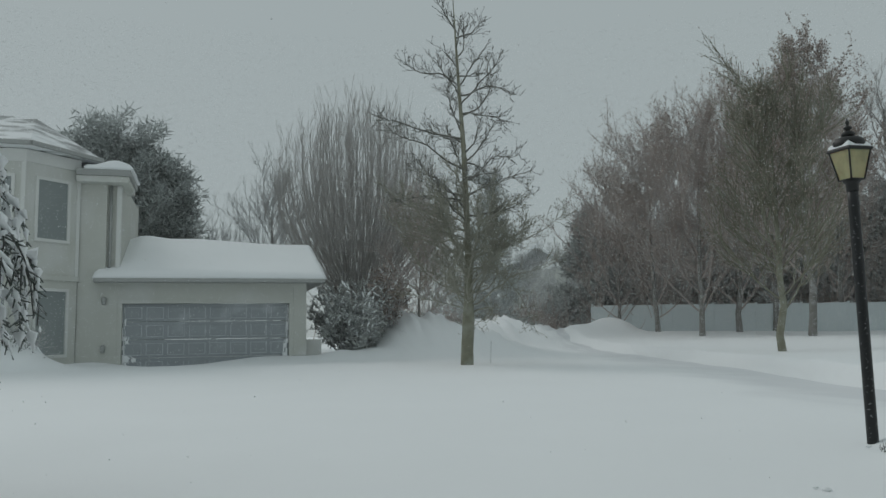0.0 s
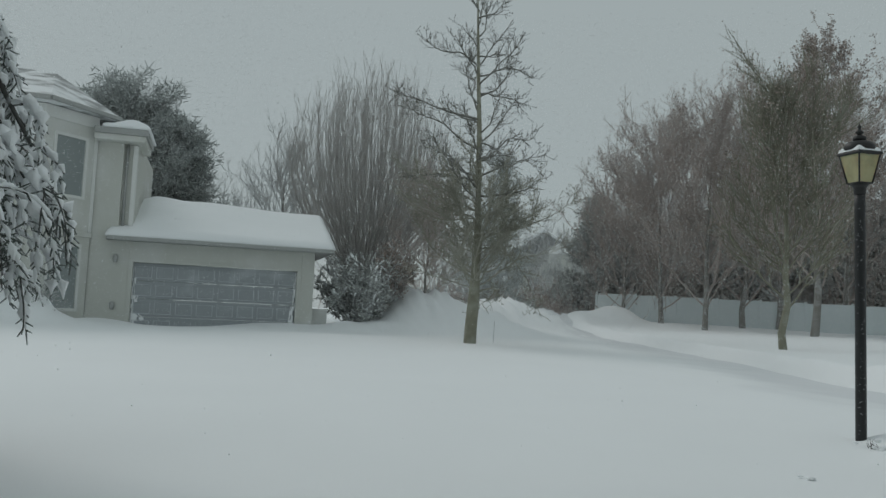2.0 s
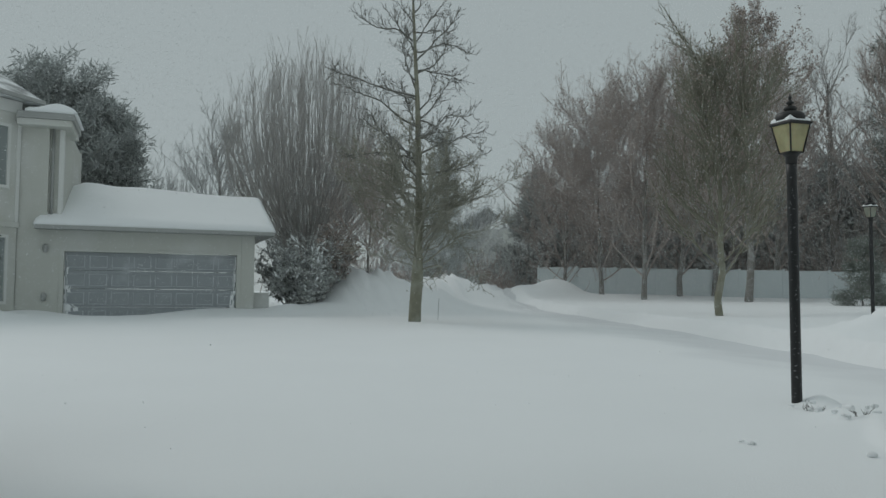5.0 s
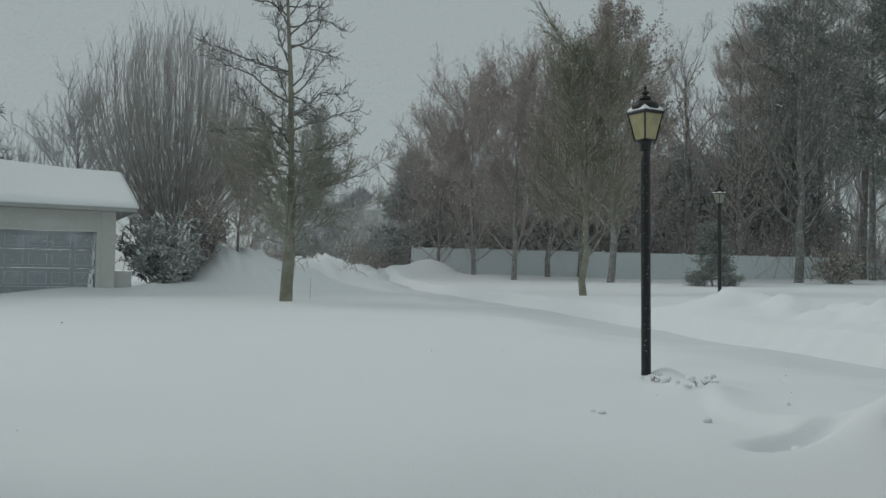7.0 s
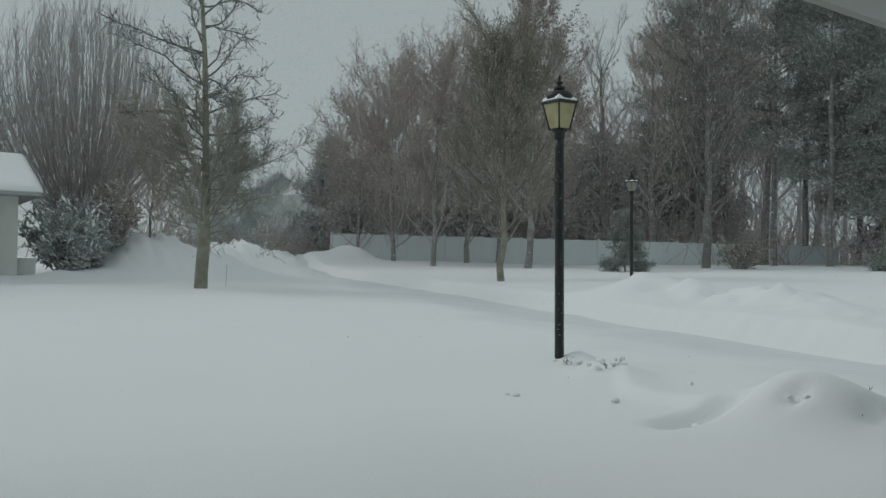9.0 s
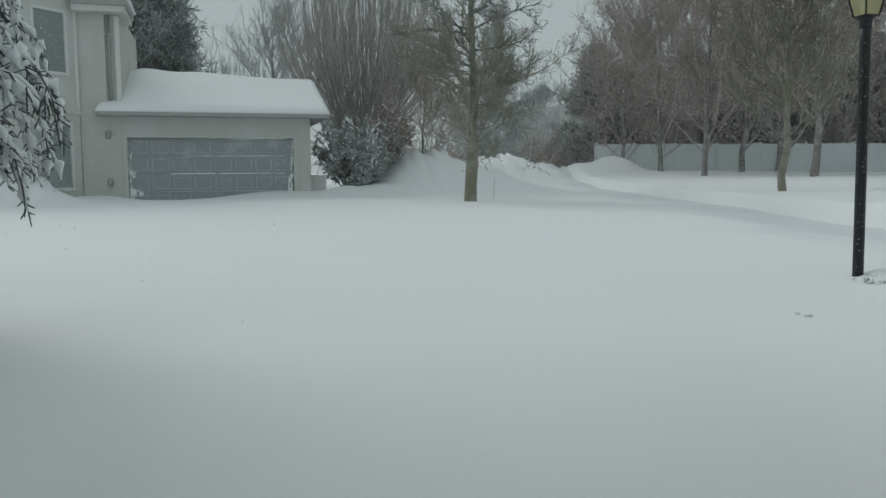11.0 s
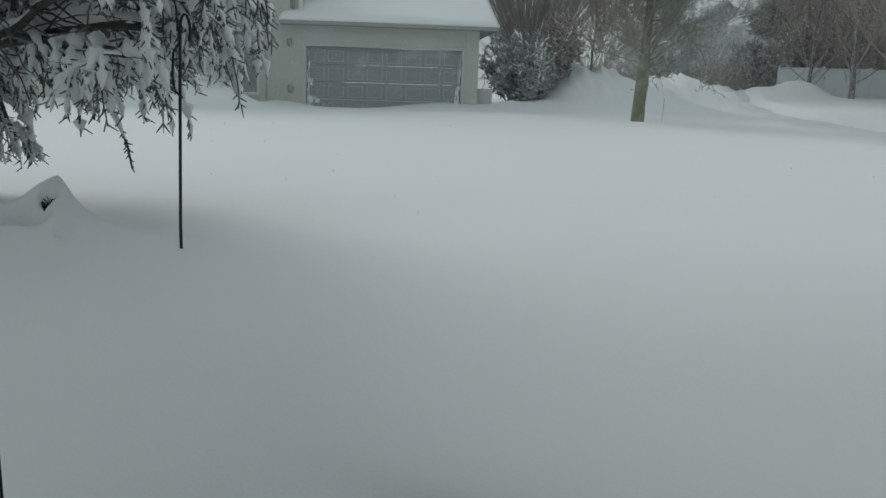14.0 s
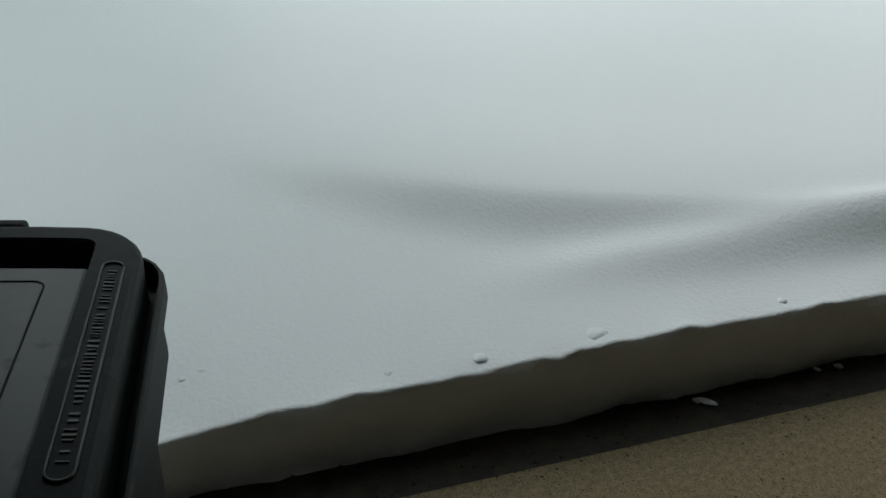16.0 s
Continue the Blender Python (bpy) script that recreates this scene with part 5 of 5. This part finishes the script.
    spec = [(a_, z, ri, ln, max(e, 1.32) if -2.6 < (a_ + math.pi) % (2 * math.pi) - math.pi < -0.52 else e) for a_, z, ri, ln, e in spec]
    spec = [q for q in spec if q[1] > 1.45 or not -2.3 < (q[0] + math.pi) % (2 * math.pi) - math.pi < -0.62]
    for az, z0, rise, reach, endz in spec:
        f = np.interp(z0, tp[:, 2], np.linspace(0, 1, len(tp)))
        p0, _ = at(tp, f)
        s = np.linspace(0, 1, 11)
        peak = z0 + rise
        zz = z0 + (peak - z0) * np.sin(np.minimum(1, s / 0.55) * math.pi / 2) - (peak - endz) * np.clip((s - 0.5) / 0.5, 0, 1) ** 1.7
        wig = az + np.cumsum(rng.normal(0, 0.035, 11))
        pts = np.stack([p0[0] + reach * s * np.cos(wig), p0[1] + reach * s * np.sin(wig), zz], 1) + np.cumsum(rng.normal(0, 0.012, (11, 3)), 0)
        limbs.add(pts, 0.042 + 0.010 * rng.random(), 0.010)
        snow_on(pts[:9], 0.042, 1.0, 0.5, 0.02)
        for q in np.linspace(0.22, 1.0, 11):
            c, d = at(pts, min(0.995, q + rng.uniform(-0.04, 0.04)))
            for sgn in (-1, 1):
                if rng.random() < 0.18:
                    continue
                out = unit(np.array([d[0] * 0.7 - sgn * d[1], d[1] * 0.7 + sgn * d[0], rng.uniform(-0.1, 0.35)]))
                ln = rng.uniform(0.24, 0.50) * (1.1 - 0.35 * q)
                b = line(rng, c, out, ln, 7, -1.3, 0.10)
                twigs.add(b, 0.010, 0.005)
                snow_on(b, rng.uniform(0.020, 0.044), 0.9)
                for _ in range(4):
                    c2, d2 = at(b, rng.uniform(0.3, 1.0))
                    w = line(rng, c2, unit(d2 * 0.6 + rng.normal(0, 0.35, 3) + np.array([0, 0, -0.35])), rng.uniform(0.14, 0.34), 6, -1.5, 0.10)
                    twigs.add(w, 0.006, 0.0035)
                    if rng.random() < 0.85:
                        snow_on(w, rng.uniform(0.011, 0.027), 0.85, 0.6)
                    for _ in range(7):
                        c3, d3 = at(w, rng.uniform(0.1, 1.0))
                        e = side_way(rng, d3, rng.uniform(0.5, 1.1)) * rng.uniform(0.03, 0.07)
                        spurs.add(np.array([c3, c3 + e]), 0.0055, 0.003)
    # the great bare limbs under the crown
    for path, r0, r1, cover in (([(0.10, -0.02, 0.58), (0.30, -0.10, 0.66), (0.58, -0.16, 0.66), (0.88, -0.20, 0.72), (1.2, -0.22, 0.80), (1.5, -0.2, 0.78)], 0.052, 0.014, 0.062),
                                ([(-0.02, -0.12, 0.34), (-0.12, -0.2, 0.52), (-0.2, -0.24, 0.72), (-0.16, -0.28, 0.95), (-0.22, -0.3, 1.2)], 0.040, 0.018, 0.03),
                                ([(-0.10, -0.2, 0.52), (-0.30, -0.28, 0.72), (-0.5, -0.34, 0.86), (-0.8, -0.4, 0.95)], 0.032, 0.014, 0.035),
                                ([(-0.16, -0.22, 0.62), (0.0, -0.3, 0.75), (0.22, -0.36, 0.86), (0.48, -0.4, 1.02), (0.72, -0.42, 1.16)], 0.036, 0.013, 0.03),
                                ([(0.55, -0.16, 0.66), (0.8, -0.3, 0.74), (1.05, -0.42, 0.9), (1.3, -0.5, 0.96)], 0.026, 0.010, 0.02),
                                ([(0.14, 0.0, 0.8), (0.35, 0.1, 1.05), (0.62, 0.15, 1.3), (0.95, 0.2, 1.5)], 0.05, 0.02, 0.04)):
        pth = np.array(path)
        s_ = np.linspace(0, len(pth) - 1, 13)
        pth = np.stack([np.interp(s_, np.arange(len(pth)), pth[:, i]) for i in range(3)], 1) + rng.normal(0, 0.007, (13, 3))
        limbs.add(pth, r0, r1)
        snow_on(pth, cover, 1.0, 0.45, r0 * 0.75)
        for _ in range(12):
            c, d = at(pth, rng.uniform(0.35, 1))
            twigs.add(line(rng, c, side_way(rng, d, 0.8), rng.uniform(0.2, 0.5), 6, -0.2, 0.18), 0.008, 0.003)
    # bare twigs under the crown
    for _ in range(150):
        az = rng.uniform(-1.6, 1.2)
        r = rng.uniform(0.3, 1.4)
        c = np.array([r * math.cos(az), r * math.sin(az), rng.uniform(0.65, 1.3)])
        twigs.add(line(rng, c, (math.cos(az), math.sin(az), rng.uniform(-0.7, 0.3)), rng.uniform(0.25, 0.6), 6, -0.2, 0.2), 0.006, 0.003)
    # the long lowest tip
    tip = np.array([(1.05, -0.35, 0.70), (1.2, -0.38, 0.52), (1.30, -0.40, 0.36), (1.36, -0.42, 0.22), (1.38, -0.42, 0.10)])
    twigs.add(tip, 0.010, 0.006)
    snow_on(tip, 0.016, 0.6)
    for _ in range(40):
        c3, d3 = at(tip, rng.uniform(0, 1))
        spurs.add(np.array([c3, c3 + side_way(rng, d3, 0.9) * 0.03]), 0.005, 0.003)
    trunk.mesh("trunk", BARK_PLASTERED, t, 14, "dark trunk plastered with blown snow")
    limbs.mesh("branching", BARK_WET, t, 8, "", "stuff")
    twigs.mesh("twig_crown", BARK_WET, t, 3, "", "stuff")
    spurs.mesh("foliage", SPUR, t, 3, "", "stuff")
    snow.mesh("snow", SNOW_LUMP, t, 5, "heavy ridges of snow along the branches", "stuff")
    return t


weeping_tree((-2.70, 4.22, 0.85))

# ---- garden hook ----
hook = _placed("garden_hook", (-1.04, 3.55, height(-1.04, 3.55)), "thin black iron plant hook stuck in the snow", "plant hook", "", "")
pts = [(0, 0, -0.3), (0.0, 0, 0.1), (0.018, 0, 0.7), (0.028, 0.0, 1.0)]
tube("rod", pts, [0.0075] * 4, IRON, hook, 8)
arc = [(0.028 + 0.022 - 0.022 * math.cos(a), 0.0, 1.0 + 0.07 * math.sin(a)) for a in np.linspace(0, math.pi * 1.25, 9)]
tube("crook", arc, [0.0065] * 9, IRON, hook, 8)
tube("side_arm", [(0.03, 0, 0.70), (-0.005, 0.0, 0.73), (-0.012, 0.0, 0.80), (-0.006, 0, 0.90), (0.025, 0.0, 0.95)], [0.006] * 5, IRON, hook, 7)


# ---- dry stems and lumps that stick out of the snow ----
DRYSTEM = material("dry_stems", (0.05, 0.045, 0.035), 0.9, vary=0.3, scale=20, bump=0)


def weed(x, y, n, h, seed, lumps=0):
    rng = np.random.default_rng(seed)
    z = height(x, y)
    t = _placed("dry_weed", (x, y, z), "dry plant stems poking out of the snow", "plant", "dry weeds", "")
    st = Limbs()
    for _ in range(n):
        b = line(rng, (rng.normal(0, 0.02), rng.normal(0, 0.02), -0.03), (rng.normal(0, 0.6), rng.normal(0, 0.6), 1), h * rng.uniform(0.6, 1.2), 5, -0.1, 0.15)
        st.add(b, 0.0022, 0.0011)
        c, d = at(b, rng.uniform(0.4, 0.8))
        st.add(line(rng, c, side_way(rng, d, 0.7), h * 0.4, 3, 0, 0.1), 0.002, 0.001)
    st.mesh("tuft", DRYSTEM, t, 4, "", "stuff")
    if lumps:
        vs, fs = [], []
        for _ in range(lumps):
            blob(vs, fs, np.array([rng.normal(0, 0.06), rng.normal(0, 0.05), rng.uniform(0.0, h * 0.6)]), rng.uniform(0.015, 0.035), rng)
        tagged(mesh_object("snow", vs, fs, SNOW_LUMP, t, True), kind="stuff")
    return t


for k, (x, y, n, h, l) in enumerate(((-2.05, 3.14, 3, 0.13, 0), (-2.0, 3.10, 2, 0.07, 0), (-1.88, 3.33, 2, 0.11, 0), (-1.80, 3.30, 2, 0.11, 0), (4.52, 4.22, 7, 0.10, 5), (4.64, 4.83, 7, 0.12, 4), (4.72, 4.80, 4, 0.08, 2), (4.45, 4.28, 5, 0.07, 4), (4.86, 4.75, 4, 0.06, 4),
                                     (3.32, 4.02, 3, 0.03, 2), (4.42, 2.28, 3, 0.07, 0), (3.99, 2.05, 3, 0.05, 0), (3.88, 2.35, 4, 0.04, 2), (4.62, 3.75, 3, 0.03, 1), (3.62, 3.35, 3, 0.02, 1), (3.45, 2.62, 2, 0.02, 1))):
    weed(x, y, n, h, 200 + k, l)


def buried_shrub(x, y, rx, ry, n, lift, seed):
    """Dark evergreen sprays at the bottom of a hole in the snow, to darken it."""
    rng = np.random.default_rng(seed)
    t = _placed("buried_shrub", (x, y, height(x, y)), "dark evergreen sprays that darken a hole in the snow", "shrub", "buried shrubs", "")
    st = Limbs()
    cs, ws = [], []
    for _ in range(n):
        b = line(rng, (rng.normal(0, rx * 0.4), rng.normal(0, ry * 0.4), lift * rng.uniform(-0.1, 1.0)), (rng.normal(0, 0.9), rng.normal(0, 0.7) + 0.3, 0.8), rng.uniform(0.03, 0.06), 4, 0, 0.2)
        st.add(b, 0.003, 0.0015)
        cs += list(b)
        ws += [unit(b[-1] - b[0])] * len(b)
    st.mesh("branching", DRYSTEM, t, 4, "", "stuff")
    V, F = tufts(rng, cs, ws, 0.024, 8, width=0.2)
    quick_mesh("foliage", V, F, SPRAY, t, "", "stuff")
    return t


SPRAY = material("evergreen_sprays", (0.028, 0.034, 0.028), 0.7, vary=0.4, scale=30, bump=0, island=0.4)
# The first hole holds foliage; the other sprays are added as its shade.
for k, (x, y, rx, ry, n, lift) in enumerate(((-2.30, 3.50, 0.06, 0.05, 34, 0.13), (-1.83, 3.56, 0.06, 0.03, 9, 0.06), (-1.69, 3.53, 0.03, 0.03, 8, 0.05), (-1.66, 3.63, 0.015, 0.02, 6, 0.06), (-1.93, 3.40, 0.015, 0.02, 3, 0.03), (-2.07, 3.44, 0.02, 0.02, 4, 0.03))):
    buried_shrub(x, y, rx, ry, n, lift, 240 + k)


# ---- the bin by the doorway ----
def rounded(x0, x1, y0, y1, r, n=6):
    pts = []
    for cx, cy, a0 in ((x1 - r, y1 - r, 0), (x0 + r, y1 - r, 90), (x0 + r, y0 + r, 180), (x1 - r, y0 + r, 270)):
        for i in range(n + 1):
            a = radians(a0 + 90 * i / n)
            pts.append((cx + r * math.cos(a), cy + r * math.sin(a)))
    return pts


def loft(name, rings, mat, parent, label="", cap=True):
    """Joins rounded rectangles, ring above ring, into one skin."""
    n = len(rings[0][0])
    vs = [(x, y, z) for ring, z in rings for x, y in ring]
    fs = []
    for i in range(len(rings) - 1):
        for k in range(n):
            j = (k + 1) % n
            fs.append((i * n + k, i * n + j, (i + 1) * n + j, (i + 1) * n + k))
    if cap:
        fs.append(tuple(range(n - 1, -1, -1)))
        fs.append(tuple((len(rings) - 1) * n + k for k in range(n)))
    return mesh_object(name, vs, fs, mat, parent, False, label)


def bin_ring(half, y0, y1, r):
    """A rounded rectangle with points all along its straight sides."""
    pts, corners = [], rounded(-half, half, y0, y1, r)
    for a, b in zip(corners, corners[1:] + corners[:1]):
        n = max(1, int(math.hypot(b[0] - a[0], b[1] - a[1]) / 0.03))
        n = 14 if n > 6 else 1
        pts += [(a[0] + (b[0] - a[0]) * k / n, a[1] + (b[1] - a[1]) * k / n) for k in range(n)]
    return pts


def crowned(ob):
    """Lifts a part of the lid with the lid's crown, highest along its middle."""
    for v in ob.data.vertices:
        v.co.z += 0.026 * max(0.0, 1 - (v.co.x / 0.26) ** 2)
    return ob


bin_ = _placed("storage_bin", (-0.573, 0.0, 0.0), "tall dark grey plastic bin with worn lid inside the doorway", "bin", "", "")
bin_.rotation_euler[2] = radians(-3.5)
loft("body", [(rounded(-0.20, 0.20, -0.20, 0.16, 0.05), 0.0), (rounded(-0.24, 0.24, -0.24, 0.20, 0.05), 0.855), (rounded(-0.245, 0.245, -0.245, 0.205, 0.05), 0.868)], PLASTIC, bin_)
loft("body_rim", [(rounded(-0.262, 0.252, -0.262, 0.212, 0.05), 0.868), (rounded(-0.266, 0.2565, -0.266, 0.217, 0.05), 0.874), (rounded(-0.266, 0.2565, -0.266, 0.217, 0.05), 0.900), (rounded(-0.262, 0.253, -0.262, 0.213, 0.05), 0.905)], PLASTIC, bin_)
# A dark slab stands in for the shaded gap below the lid.
loft("gasket", [(rounded(-0.250, 0.250, -0.250, 0.210, 0.045), 0.9055), (rounded(-0.250, 0.250, -0.250, 0.210, 0.045), 0.910)], PLASTIC_DARK, bin_, "dark slab added for the shaded gap under the lid")
lid = new("lid")
lid.parent = bin_
tagged(lid, "dark plastic lid with a worn grey recessed panel")
FLANGE = [(0.2595, 0.2595, 0.2595, 0.048, 0.9105), (0.262, 0.262, 0.262, 0.050, 0.916), (0.262, 0.262, 0.262, 0.050, 0.930), (0.2605, 0.2605, 0.2605, 0.049, 0.9335), (0.2585, 0.2585, 0.2585, 0.047, 0.9335), (0.2575, 0.2575, 0.2575, 0.046, 0.929), (0.2575, 0.2575, 0.2575, 0.046, 0.912)]
loft("flange", [(bin_ring(h, -n, f - 0.030, r), z) for h, n, f, r, z in FLANGE], PLASTIC, lid, "outer edge of the lid beyond a deep groove", cap=False)
# The groove's floor is darker plastic: its shade is in the colour.
loft("groove", [(bin_ring(0.2573, -0.2573, 0.2273, 0.046), 0.9115), (bin_ring(0.2573, -0.2573, 0.2273, 0.046), 0.9125), (bin_ring(0.248, -0.248, 0.218, 0.040), 0.9125), (bin_ring(0.248, -0.248, 0.218, 0.040), 0.9115)], PLASTIC_DARK, lid, cap=False)
crowned(loft("rim", [(bin_ring(0.2485, -0.2485, 0.2195, 0.040), 0.912), (bin_ring(0.2500, -0.2500, 0.2215, 0.041), 0.945), (bin_ring(0.2492, -0.2492, 0.2207, 0.040), 0.951), (bin_ring(0.2465, -0.2465, 0.218, 0.038), 0.9545), (bin_ring(0.243, -0.243, 0.2145, 0.036), 0.955), (bin_ring(0.2190, -0.205, 0.2000, 0.010), 0.955), (bin_ring(0.2175, -0.203, 0.1985, 0.009), 0.952), (bin_ring(0.2170, -0.2025, 0.198, 0.009), 0.872)], PLASTIC, lid, cap=False))


def lid_sheet(name, x0, x1, y0, y1, z0, z1, mat, label="", bevel=0.003):
    """A plate cut across into strips, so that it follows the crown."""
    bm = bmesh.new()
    add_box(bm, x0, x1, y0, y1, z0, z1, bevel)
    for k in range(1, 16):
        x = x0 + (x1 - x0) * k / 16
        bmesh.ops.bisect_plane(bm, geom=bm.verts[:] + bm.edges[:] + bm.faces[:], plane_co=(x, 0, 0), plane_no=(1, 0, 0))
    return crowned(part(name, bm, mat, lid, label))


lid_sheet("panel", -0.216, 0.216, -0.2015, 0.1705, 0.930, 0.9475, LIDPANEL, "scuffed grey panel with dark specks")
# The slot's floor is coloured near black to add to its shade.
lid_sheet("slot_floor", -0.216, 0.216, 0.1600, 0.1970, 0.868, 0.874, PLASTIC_DARK, "deep slot behind the lid's panel, coloured dark for shade", 0.0)
lid_sheet("latch_notch", -0.12, 0.166, 0.2218, 0.2335, 0.935, 0.9535, PLASTIC, "raised grip on the lid's far edge")
lid_sheet("hinge_tab", -0.195, 0.2035, -0.198, -0.060, 0.9472, 0.962, PLASTIC, "raised block at the lid's back", 0.006)
score = bin_ring(0.192, -0.050, 0.150, 0.008)
crowned(tube("score_line", [(x, y, 0.9477) for x, y in score + score[:1]], [0.0007] * (len(score) + 1), PLASTIC_DARK, lid, 4))
cap_ = []
for a in np.linspace(0, math.pi, 8):
    cap_.append((0.2345 + 0.0068 * math.cos(a), 0.158 + 0.0068 * math.sin(a), 0.9557))
for a in np.linspace(math.pi, 2 * math.pi, 8):
    cap_.append((0.2345 + 0.0068 * math.cos(a), -0.042 + 0.0068 * math.sin(a), 0.9557))
# The border takes the paler panel grey: an edge highlight in its colour.
crowned(tube("text_border", cap_ + cap_[:1], [0.0009] * (len(cap_) + 1), LIDPANEL, lid, 5, "raised border of the moulded strip"))
rng_ = np.random.default_rng(3)
yy = -0.036
# Marks are coloured paler than the rim, for light on raised edges.
while yy < 0.152:
    w = rng_.uniform(0.0025, 0.0055)
    if rng_.random() > 0.14:
        h_ = rng_.uniform(0.6, 1.0) * 0.0036
        crowned(box("moulded_mark", 0.2345 - h_, 0.2345 + h_, yy, yy + w * 0.45, 0.9550, 0.9558, LIDPANEL, lid, 0.0003))
    yy += w

# ---- crumbs of snow and grit on the sill ----
for k, (x, y, r, st) in enumerate(((0.50, 0.95, 0.035, 1.0), (0.02, 0.955, 0.016, 1.0), (0.22, 0.945, 0.020, 1.0), (0.98, 0.945, 0.018, 1.0), (-0.46, 1.05, 0.018, 1.0), (-0.40, 1.07, 0.012, 1.0), (-0.36, 1.08, 0.010, 1.0), (-0.44, 1.14, 0.012, 1.0))):
    vs, fs = [], []
    blob(vs, fs, np.array([x, y, height(x, y) - r * 0.10]), r * 0.75, np.random.default_rng(300 + k), 0.4)
    tagged(mesh_object("snow_clod", vs, fs, SNOW_LUMP, None, True), "small clod of snow on the drift's edge", "snow", "snow clods")
for k, (x, y, r) in enumerate(((0.765, 0.875, 0.009), (1.16, 0.90, 0.008), (1.10, 0.905, 0.006), (0.745, 0.885, 0.006))):
    vs, fs = [], []
    blob(vs, fs, np.array([x, y, -0.012 + r * 0.5]), r, np.random.default_rng(320 + k), 0.7, (unit(np.array([0.5, -0.8, 0.2])), 0.018 if k == 0 else 0.004))
    tagged(mesh_object("snow_clod", vs, fs, SNOW_LUMP, None, True), "small chip of snow fallen on the wet sill", "snow", "snow clods")


def grit():
    rng = np.random.default_rng(9)
    vs, fs = [], []
    n = 0
    while n < 900:
        x, y = rng.uniform(-0.6, 2.2), rng.uniform(0.15, 0.97)
        if y < 0.77 and rng.random() < 0.55:
            continue
        z = 0.0 if y < 0.785 else -0.012
        r = rng.uniform(0.0012, 0.004) * (1.5 if y > 0.785 else 1)
        b = len(vs)
        for a in range(5):
            t_ = a * 1.2566 + rng.uniform(-0.3, 0.3)
            vs.append((x + r * math.cos(t_) * rng.uniform(0.6, 1.3), y + r * math.sin(t_), z + 0.0005))
        vs.append((x, y, z + r * 0.6))
        fs += [(b + a, b + (a + 1) % 5, b + 5) for a in range(5)]
        n += 1
    return quick_mesh("grit", np.array(vs), np.array(fs), GRIT, None, "dark grit and bits of leaves on the sill", "stuff")


GRIT = material("grit", (0.030, 0.022, 0.014), 0.9, vary=0.4, scale=60, bump=0, island=0.5)
tagged(grit(), category="grit")
